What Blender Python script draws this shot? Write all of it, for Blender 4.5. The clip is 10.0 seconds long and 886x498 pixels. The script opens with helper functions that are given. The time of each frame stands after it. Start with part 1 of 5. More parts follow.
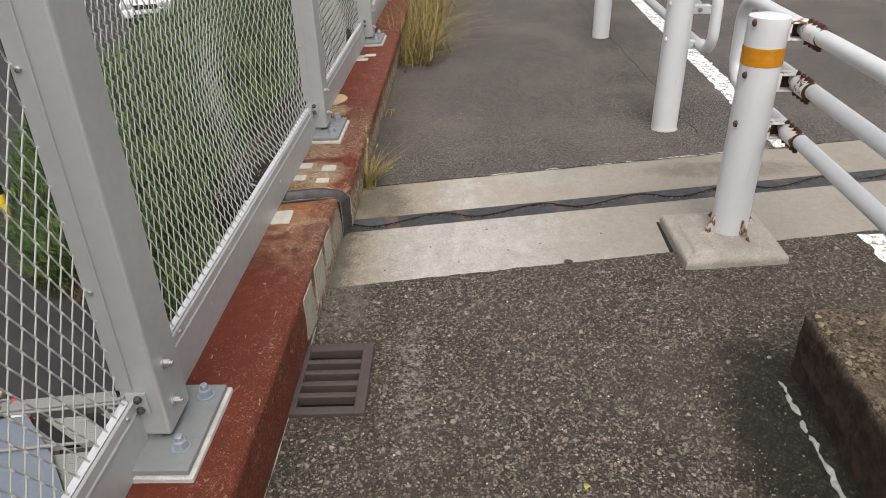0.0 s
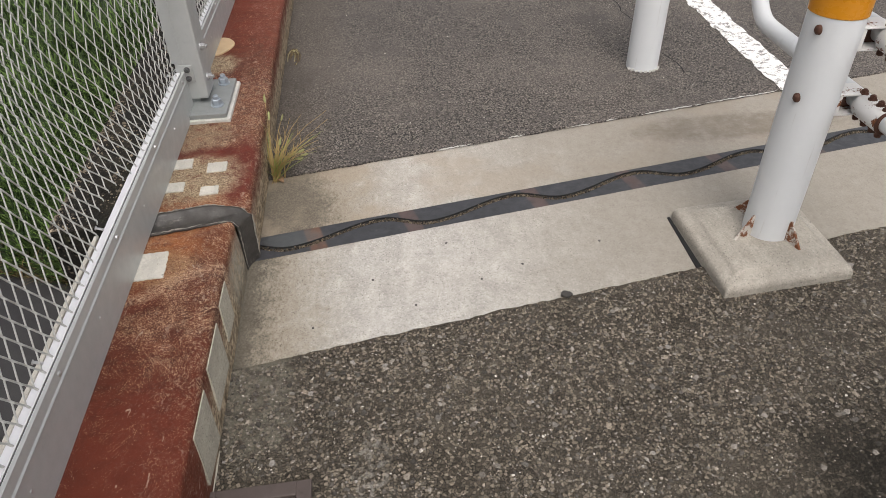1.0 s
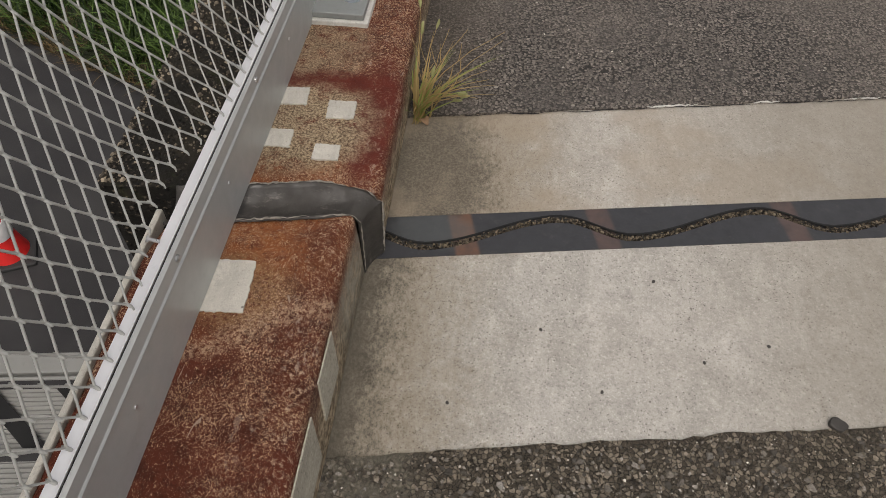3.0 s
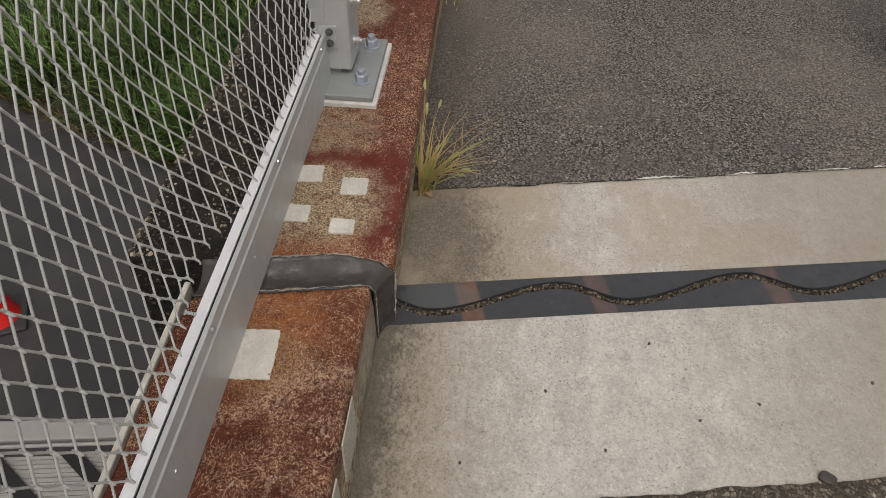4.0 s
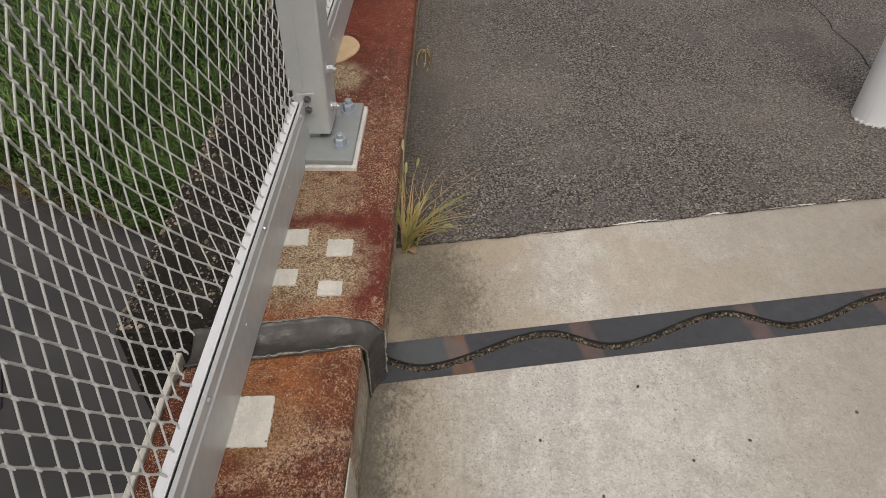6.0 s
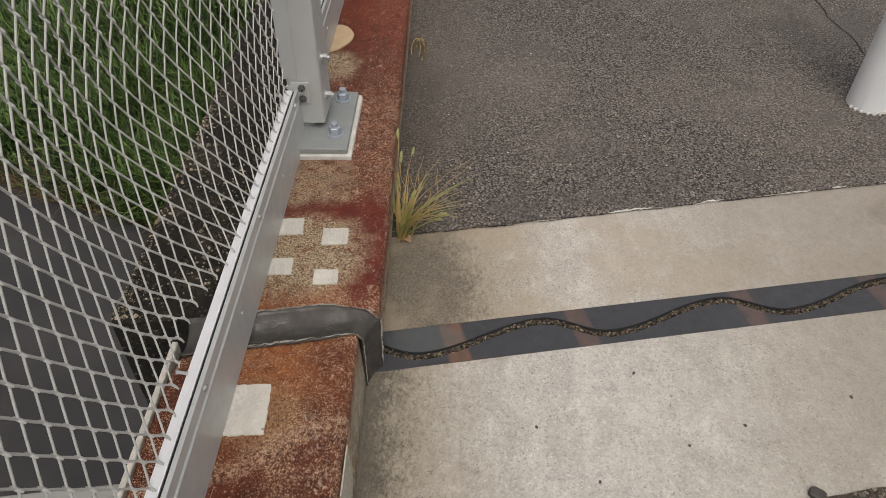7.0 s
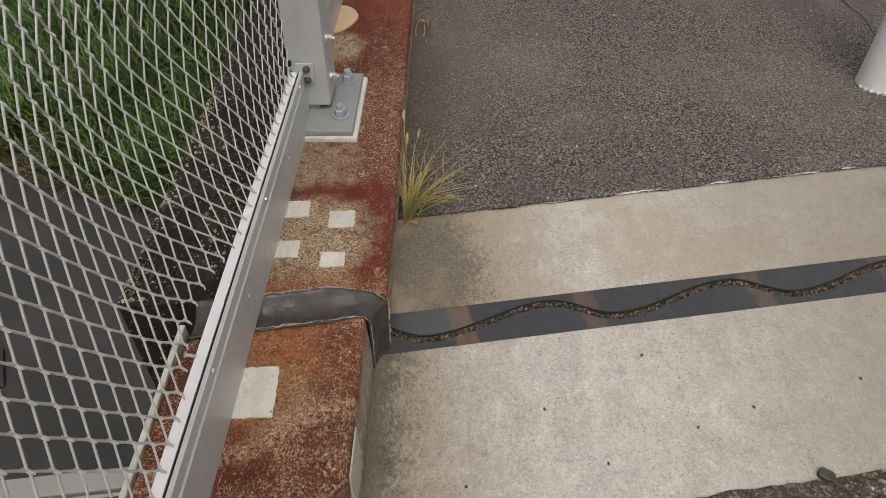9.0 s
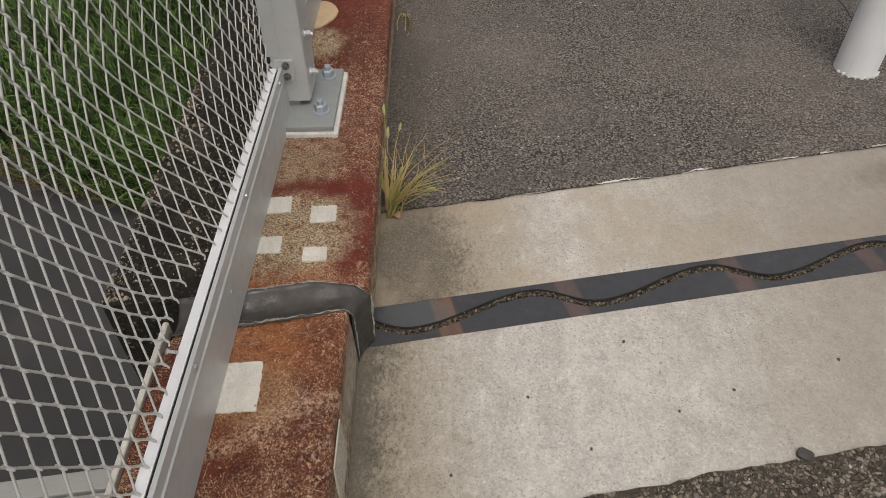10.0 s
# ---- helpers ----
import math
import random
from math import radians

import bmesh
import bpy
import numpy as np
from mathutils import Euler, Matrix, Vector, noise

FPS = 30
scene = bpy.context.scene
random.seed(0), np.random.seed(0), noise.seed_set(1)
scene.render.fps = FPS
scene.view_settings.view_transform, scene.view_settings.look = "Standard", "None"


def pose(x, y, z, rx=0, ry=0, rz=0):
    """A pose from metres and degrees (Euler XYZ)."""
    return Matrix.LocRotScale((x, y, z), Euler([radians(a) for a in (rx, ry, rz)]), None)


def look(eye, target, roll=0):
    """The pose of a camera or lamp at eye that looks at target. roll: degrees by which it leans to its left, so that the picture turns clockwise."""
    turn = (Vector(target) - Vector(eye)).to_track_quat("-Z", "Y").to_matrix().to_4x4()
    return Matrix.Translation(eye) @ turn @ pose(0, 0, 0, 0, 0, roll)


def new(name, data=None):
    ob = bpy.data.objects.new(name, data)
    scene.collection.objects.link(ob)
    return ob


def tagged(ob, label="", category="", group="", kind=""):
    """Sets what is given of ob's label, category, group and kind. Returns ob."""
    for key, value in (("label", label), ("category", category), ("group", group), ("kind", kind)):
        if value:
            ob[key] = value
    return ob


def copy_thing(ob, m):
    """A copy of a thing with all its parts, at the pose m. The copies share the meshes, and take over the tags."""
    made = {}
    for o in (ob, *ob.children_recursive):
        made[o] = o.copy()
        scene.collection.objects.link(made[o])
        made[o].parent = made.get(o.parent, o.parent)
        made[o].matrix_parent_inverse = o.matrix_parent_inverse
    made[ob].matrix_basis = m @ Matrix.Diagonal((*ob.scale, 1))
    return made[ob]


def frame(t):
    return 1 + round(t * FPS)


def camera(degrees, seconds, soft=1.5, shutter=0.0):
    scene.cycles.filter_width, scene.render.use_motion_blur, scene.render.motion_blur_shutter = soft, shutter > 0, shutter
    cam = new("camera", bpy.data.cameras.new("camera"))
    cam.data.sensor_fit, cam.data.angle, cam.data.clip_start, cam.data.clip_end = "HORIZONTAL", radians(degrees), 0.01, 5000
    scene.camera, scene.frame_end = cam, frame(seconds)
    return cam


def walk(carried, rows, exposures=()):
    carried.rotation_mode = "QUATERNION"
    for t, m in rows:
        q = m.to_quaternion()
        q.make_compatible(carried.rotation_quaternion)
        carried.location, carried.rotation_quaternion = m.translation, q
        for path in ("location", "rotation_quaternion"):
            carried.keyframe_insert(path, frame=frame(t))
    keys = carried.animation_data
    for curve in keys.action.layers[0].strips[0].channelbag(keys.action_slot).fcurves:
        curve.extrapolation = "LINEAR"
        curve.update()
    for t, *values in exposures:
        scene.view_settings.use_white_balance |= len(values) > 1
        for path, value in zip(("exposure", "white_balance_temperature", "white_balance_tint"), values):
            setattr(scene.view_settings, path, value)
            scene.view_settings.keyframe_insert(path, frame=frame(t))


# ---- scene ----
cam = camera(63.5, 10.0, soft=0.65)
PATH = [
    (0, (0.897, 0.472, 1.342), (0.826, 2.219, 0.371), -2.4),
    (0.3, (0.808, 0.71, 1.299), (0.838, 2.421, 0.263), -2.9),
    (0.5, (0.783, 0.862, 1.289), (0.875, 2.537, 0.2), -2.8),
    (0.6, (0.788, 0.941, 1.272), (0.927, 2.594, 0.156), -2.5),
    (1, (0.797, 1.359, 1.284), (0.952, 2.934, 0.062), -1.9),
    (1.5, (0.724, 1.726, 1.257), (0.823, 3.208, -0.082), -1.5),
    (2, (0.7, 2.045, 1.182), (0.678, 3.383, -0.305), -0.5),
    (2.2, (0.683, 2.13, 1.161), (0.601, 3.393, -0.388), -0.5),
    (3.3, (0.602, 2.145, 1.144), (0.514, 3.412, -0.401), 2.0),
    (3.5, (0.589, 2.128, 1.179), (0.513, 3.422, -0.344), 2.3),
    (4, (0.579, 2.094, 1.229), (0.504, 3.48, -0.211), 1.8),
    (4.5, (0.583, 2.081, 1.25), (0.511, 3.527, -0.129), 0.6),
    (5, (0.571, 2.081, 1.255), (0.529, 3.56, -0.091), 0.5),
    (5.5, (0.56, 2.082, 1.259), (0.534, 3.57, -0.077), 0.4),
    (7, (0.561, 2.075, 1.25), (0.556, 3.547, -0.104), 0.3),
    (7.5, (0.561, 2.08, 1.247), (0.554, 3.54, -0.12), 0.1),
    (8, (0.558, 2.079, 1.243), (0.548, 3.531, -0.132), 0.2),
    (8.5, (0.552, 2.078, 1.241), (0.541, 3.525, -0.14), 0.3),
    (9, (0.552, 2.078, 1.241), (0.539, 3.52, -0.145), -0.1),
    (9.5, (0.556, 2.074, 1.24), (0.558, 3.512, -0.15), -0.2),
    (10, (0.577, 2.066, 1.246), (0.583, 3.497, -0.152), -0.9),
]
EXPOSURES = [(0.0, 0.50, 6600, 13), (1.0, 0.50, 6600, 13), (1.5, 0.26, 6750, 13), (2.0, 0.08, 6800, 13), (3.5, 0.06, 6800, 13), (4.5, 0.24, 6800, 13), (5.5, 0.29, 6800, 13), (7.5, 0.26, 6800, 13), (10.0, 0.24, 6800, 13)]
walk(cam, [(t, look(eye, target, roll)) for t, eye, target, roll in PATH], EXPOSURES)

# ---------------------------------------------------------------- light
world = bpy.data.worlds.new("overcast_sky")
scene.world = world
world.use_nodes = True
wn = world.node_tree.nodes
wl = world.node_tree.links
sky = wn.new("ShaderNodeTexSky")
sky.sky_type = "NISHITA"
sky.sun_disc = False
sky.sun_elevation = radians(58)
sky.sun_rotation = radians(173)
sky.dust_density = 4.0
soft_sky = wn.new("ShaderNodeHueSaturation")
soft_sky.inputs["Saturation"].default_value = 0.2
wl.new(sky.outputs[0], soft_sky.inputs["Color"])
wl.new(soft_sky.outputs[0], wn["Background"].inputs["Color"])
wn["Background"].inputs["Strength"].default_value = 0.15
sun_data = bpy.data.lights.new("sun", "SUN")
sun_data.energy = 1.2
sun_data.angle = radians(35)
sun_data.color = (1.0, 0.96, 0.9)
sun = new("sun", sun_data)
sun.matrix_world = look((0.6, -5, 10), (0, 0, 0))

# ---------------------------------------------------------------- material helpers


class Nodes:
    """A small builder for node materials; coordinates are in metres."""

    def __init__(self, name):
        self.mat = bpy.data.materials.new(name)
        self.mat.use_nodes = True
        self.t = self.mat.node_tree
        self.bsdf = self.t.nodes["Principled BSDF"]
        self.co = self.t.nodes.new("ShaderNodeTexCoord").outputs["Object"]

    def put(self, socket, value):
        if isinstance(value, (int, float)):
            socket.default_value = value
        elif isinstance(value, (tuple, list)):
            socket.default_value = (*value, 1.0) if len(value) == 3 and len(socket.default_value) == 4 else value
        else:
            self.t.links.new(value, socket)

    def noise(self, scale, detail=4.0, rough=0.6, co=None, distort=0.0):
        n = self.t.nodes.new("ShaderNodeTexNoise")
        self.put(n.inputs["Vector"], co or self.co)
        self.put(n.inputs["Scale"], scale)
        self.put(n.inputs["Detail"], detail)
        self.put(n.inputs["Roughness"], rough)
        self.put(n.inputs["Distortion"], distort)
        return n.outputs["Fac"]

    def cells(self, scale, feature="F1", out="Distance", co=None):
        n = self.t.nodes.new("ShaderNodeTexVoronoi")
        n.feature = feature
        self.put(n.inputs["Vector"], co or self.co)
        self.put(n.inputs["Scale"], scale)
        return n.outputs[out]

    def ramp(self, fac, lo, hi, a=0.0, b=1.0):
        n = self.t.nodes.new("ShaderNodeMapRange")
        n.interpolation_type = "SMOOTHSTEP"
        self.put(n.inputs["Value"], fac)
        self.put(n.inputs["From Min"], lo)
        self.put(n.inputs["From Max"], hi)
        self.put(n.inputs["To Min"], a)
        self.put(n.inputs["To Max"], b)
        return n.outputs["Result"]

    def math(self, op, a, b=0.0):
        n = self.t.nodes.new("ShaderNodeMath")
        n.operation = op
        self.put(n.inputs[0], a)
        self.put(n.inputs[1], b)
        return n.outputs[0]

    def mix(self, fac, a, b):
        n = self.t.nodes.new("ShaderNodeMix")
        n.data_type = "RGBA"
        self.put(n.inputs[0], fac)
        self.put(n.inputs[6], a)
        self.put(n.inputs[7], b)
        return n.outputs[2]

    def axis(self, i):
        n = self.t.nodes.new("ShaderNodeSeparateXYZ")
        self.put(n.inputs[0], self.co)
        return n.outputs[i]

    def stretched(self, x, y, z):
        n = self.t.nodes.new("ShaderNodeMapping")
        self.put(n.inputs["Vector"], self.co)
        n.inputs["Scale"].default_value = (x, y, z)
        return n.outputs[0]

    def random(self):
        return self.t.nodes.new("ShaderNodeObjectInfo").outputs["Random"]

    def island(self):
        return self.t.nodes.new("ShaderNodeNewGeometry").outputs["Random Per Island"]

    def spot(self, cx, cy, rx, ry, wobble=0.25, scale=9.0):
        """1 inside a ragged patch round (cx, cy), 0 outside."""
        dx = self.math("DIVIDE", self.math("SUBTRACT", self.axis(0), cx), rx)
        dy = self.math("DIVIDE", self.math("SUBTRACT", self.axis(1), cy), ry)
        d = self.math("SQRT", self.math("ADD", self.math("MULTIPLY", dx, dx), self.math("MULTIPLY", dy, dy)))
        d = self.math("ADD", d, self.math("MULTIPLY", self.math("SUBTRACT", self.noise(scale, 6.0, 0.7), 0.5), wobble * 8))
        return self.ramp(d, 0.6, 1.15, 1.0, 0.0)

    def done(self, color, rough=0.8, metal=0.0, bumps=(), spec=0.5):
        self.put(self.bsdf.inputs["Base Color"], color)
        self.put(self.bsdf.inputs["Roughness"], rough)
        self.put(self.bsdf.inputs["Metallic"], metal)
        self.put(self.bsdf.inputs["Specular IOR Level"], spec)
        last = None
        for height, dist in bumps:
            n = self.t.nodes.new("ShaderNodeBump")
            n.inputs["Strength"].default_value = 1.0
            n.inputs["Distance"].default_value = dist
            self.put(n.inputs["Height"], height)
            if last is not None:
                self.put(n.inputs["Normal"], last)
            last = n.outputs[0]
        if last is not None:
            self.put(self.bsdf.inputs["Normal"], last)
        return self.mat


def coarse_asphalt():
    n = Nodes("coarse_asphalt")
    tint = n.cells(125.0, out="Color")
    bw = n.t.nodes.new("ShaderNodeRGBToBW")
    n.put(bw.inputs[0], tint)
    light = n.ramp(bw.outputs[0], 0.35, 0.90)
    stone = n.mix(light, (0.092, 0.077, 0.058), (0.32, 0.272, 0.208))
    tar = n.mix(n.noise(3.0, 5.0), (0.012, 0.010, 0.008), (0.034, 0.029, 0.022))
    rough_edge = n.noise(420.0, 5.0, 0.8)
    rim = n.math("ADD", n.cells(125.0, "DISTANCE_TO_EDGE"), n.math("MULTIPLY", n.math("SUBTRACT", rough_edge, 0.5), 0.55))
    base = n.mix(n.ramp(rim, 0.0, 0.14), tar, stone)
    fine = n.noise(520.0, 5.0, 0.8)
    base = n.mix(n.ramp(fine, 0.54, 0.64, 0.0, 0.6), base, (0.25, 0.215, 0.165))
    base = n.mix(n.ramp(fine, 0.36, 0.47, 0.7, 0.0), base, (0.018, 0.015, 0.012))
    patch = n.noise(14.0, 6.0, 0.75)
    base = n.mix(n.ramp(patch, 0.52, 0.66, 0.0, 0.3), base, (0.050, 0.043, 0.033))
    base = n.mix(n.ramp(patch, 0.34, 0.46, 0.35, 0.0), base, (0.15, 0.13, 0.10))
    big = n.noise(2.2, 6.0, 0.7)
    base = n.mix(n.ramp(big, 0.46, 0.66, 0.0, 0.35), base, (0.13, 0.112, 0.088))
    smear = n.math("MULTIPLY", n.spot(0.72, 2.13, 0.045, 0.26, 0.25, 14.0), n.ramp(n.noise(60.0, 4.0), 0.46, 0.62))
    base = n.mix(n.math("MULTIPLY", smear, 0.7), base, (0.36, 0.34, 0.30))
    cement = n.math("MULTIPLY", n.spot(0.47, 2.50, 0.09, 0.20, 0.15, 10.0), n.ramp(n.noise(45.0, 6.0, 0.7), 0.36, 0.60))
    base = n.mix(n.math("MULTIPLY", cement, 0.7), base, (0.21, 0.195, 0.155))
    # Darker ragged patch on the asphalt beside the roadside block.
    dark_patch = n.spot(1.72, 1.80, 0.20, 0.50, 0.14, 6.0)
    base = n.mix(n.math("MULTIPLY", dark_patch, 0.75), base, (0.018, 0.016, 0.012))
    gutter = n.spot(0.40, 1.2, 0.16, 0.9, 0.12, 6.0)
    base = n.mix(n.math("MULTIPLY", gutter, 0.35), base, (0.045, 0.043, 0.034))
    return n.done(base, n.ramp(fine, 0.3, 0.7, 0.62, 0.9), 0, [(n.noise(30.0, 5.0), 0.006), (n.ramp(rim, 0.0, 0.22), 0.008), (fine, 0.004)], 0.25)


def fine_asphalt():
    n = Nodes("fine_asphalt")
    grain = n.cells(150.0)
    tint = n.cells(150.0, out="Color")
    bw = n.t.nodes.new("ShaderNodeRGBToBW")
    n.put(bw.inputs[0], tint)
    light = n.ramp(bw.outputs[0], 0.45, 0.95)
    stone = n.mix(light, (0.116, 0.102, 0.089), (0.260, 0.228, 0.199))
    base = n.mix(n.ramp(grain, 0.46, 0.66), stone, (0.022, 0.020, 0.018))
    fine = n.noise(230.0, 5.0, 0.8)
    base = n.mix(n.ramp(fine, 0.58, 0.70, 0.0, 0.4), base, (0.18, 0.157, 0.138))
    base = n.mix(n.ramp(fine, 0.36, 0.45, 0.75, 0.0), base, (0.014, 0.012, 0.012))
    pits = n.math("MULTIPLY", n.ramp(n.cells(88.0), 0.16, 0.26, 1.0, 0.0), n.ramp(n.noise(16.0, 4.0), 0.42, 0.58))
    base = n.mix(n.math("MULTIPLY", pits, 0.85), base, (0.012, 0.011, 0.010))
    sparse = n.ramp(n.cells(56.0), 0.10, 0.16, 1.0, 0.0)
    base = n.mix(n.math("MULTIPLY", sparse, 0.7), base, (0.26, 0.24, 0.21))
    base = n.mix(n.ramp(n.noise(1.3, 5.0), 0.42, 0.68, 0.0, 0.38), base, (0.175, 0.151, 0.129))
    dusk = n.ramp(n.noise(3.4, 6.0, 0.7, n.stretched(1, 0.6, 1)), 0.50, 0.66, 0.0, 0.6)
    base = n.mix(dusk, base, (0.072, 0.065, 0.059))
    brown = n.spot(0.40, 4.6, 0.30, 1.5, 0.12, 3.0)
    base = n.mix(n.math("MULTIPLY", brown, 0.35), base, (0.088, 0.073, 0.058))
    wet = n.spot(0.43, 3.95, 0.13, 0.65, 0.12, 5.0)
    base = n.mix(n.math("MULTIPLY", wet, 0.35), base, (0.034, 0.028, 0.021))
    return n.done(base, n.ramp(n.noise(300.0, 2.0), 0.3, 0.7, 0.6, 0.88), 0, [(n.noise(40.0, 4.0), 0.002), (n.ramp(grain, 0.0, 0.5, 1.0, 0.0), 0.004)], 0.3)


def concrete(name, a, b, dirt=0.0, pits=True, grain=1.0):
    n = Nodes(name)
    base = n.mix(n.noise(5.0, 6.0, 0.65), a, b)
    streak = n.noise(14.0, 5.0, 0.65, n.stretched(1.0, 0.35, 1.0), 0.6)
    base = n.mix(n.ramp(streak, 0.40, 0.62, 0.0, 0.30), base, tuple(0.72 * c for c in a))
    mottle = n.noise(24.0, 8.0, 0.8, n.stretched(1.0, 0.7, 1.0), 0.4)
    base = n.mix(n.ramp(mottle, 0.50, 0.66, 0.0, 0.38), base, tuple(0.62 * c for c in a))
    base = n.mix(n.ramp(mottle, 0.34, 0.48, 0.50, 0.0), base, tuple(min(0.8, 1.16 * c) for c in b))
    speck = n.noise(210.0, 5.0, 0.82)
    sand = n.noise(95.0, 4.0, 0.7)
    base = n.mix(n.ramp(sand, 0.52, 0.70, 0.0, 0.45 * grain), base, tuple(0.6 * c for c in a))
    base = n.mix(n.ramp(speck, 0.54, 0.66, 0.0, 0.75 * grain), base, tuple(0.48 * c for c in a))
    base = n.mix(n.ramp(speck, 0.34, 0.46, 0.65 * grain, 0.0), base, tuple(min(0.8, 1.35 * c) for c in b))
    bumps = [(streak, 0.003), (speck, 0.0012)]
    if pits:
        dots = n.math('MULTIPLY', n.ramp(n.cells(120.0), 0.12, 0.22, 1.0, 0.0), n.ramp(n.noise(11.0, 4.0), 0.40, 0.54))
        base = n.mix(n.math('MULTIPLY', dots, 0.75 * grain), base, (0.060, 0.052, 0.040))
        pit = n.ramp(n.cells(30.0), 0.05, 0.09, 1.0, 0.0)
        gate = n.ramp(n.noise(9.0, 2.0), 0.50, 0.56)
        hole = n.math("MULTIPLY", pit, gate)
        base = n.mix(n.math("MULTIPLY", hole, 0.7), base, (0.08, 0.07, 0.06))
    if dirt:
        wob = n.math("MULTIPLY", n.math("SUBTRACT", n.noise(6.0, 7.0, 0.72, None, 0.6), 0.5), 0.26)
        wob = n.math("ADD", wob, n.math("MULTIPLY", n.math("SUBTRACT", n.noise(110.0, 7.0, 0.85, n.stretched(1.0, 0.6, 1.0)), 0.5), 0.42))
        edge = n.math("ADD", n.math("ADD", n.axis(0), wob), n.ramp(n.axis(1), 3.04, 3.16, 0.010, -0.150))
        tone = n.mix(n.ramp(n.noise(190.0, 4.0, 0.75), 0.38, 0.64), (0.042, 0.037, 0.027), (0.135, 0.118, 0.088))
        base = n.mix(n.ramp(edge, 0.46, 0.74, 0.80, 0.0), base, n.mix(n.noise(60.0, 5.0, 0.7), (0.135, 0.108, 0.072), (0.29, 0.245, 0.175)))
        base = n.mix(n.ramp(edge, 0.41, 0.52, dirt, 0.0), base, tone)
        crumbs = n.math("MULTIPLY", n.ramp(n.noise(260.0, 4.0, 0.7), 0.58, 0.64), n.ramp(edge, 0.45, 0.80, 0.9, 0.15))
        base = n.mix(crumbs, base, (0.045, 0.038, 0.027))
        wet = n.ramp(n.math("ADD", n.axis(0), n.math("MULTIPLY", n.math("SUBTRACT", n.noise(30.0, 6.0, 0.75), 0.5), 0.10)), 0.410, 0.450, 0.6, 0.0)
        base = n.mix(wet, base, n.mix(n.noise(120.0, 5.0, 0.8), (0.045, 0.040, 0.030), (0.115, 0.100, 0.074)))
        far = n.ramp(n.math("SUBTRACT", n.axis(1), n.math("MULTIPLY", n.axis(0), 0.165)), 3.00, 3.05, 0.12, 1.0)
        brown = n.math("MULTIPLY", n.ramp(n.noise(3.2, 4.0), 0.44, 0.60, 0.15, 0.55), far)
        base = n.mix(brown, base, (0.30, 0.245, 0.18))
        # Concrete turns darker and browner with growing x, away from the kerb.
        grey = n.ramp(n.math("ADD", n.axis(0), n.math("MULTIPLY", wob, 1.4)), 0.85, 1.60, 0.0, 0.72)
        base = n.mix(grey, base, n.mix(n.noise(40.0, 5.0, 0.7), (0.15, 0.13, 0.10), (0.27, 0.24, 0.195)))
        smudge = n.math("MULTIPLY", n.spot(2.12, 3.585, 0.44, 0.10, 0.14, 5.0), n.ramp(n.noise(18.0, 6.0, 0.75), 0.30, 0.62, 0.35, 1.0))
        base = n.mix(n.math("MULTIPLY", smudge, 0.75), base, (0.135, 0.112, 0.085))
    return n.done(base, 0.85, 0, bumps)


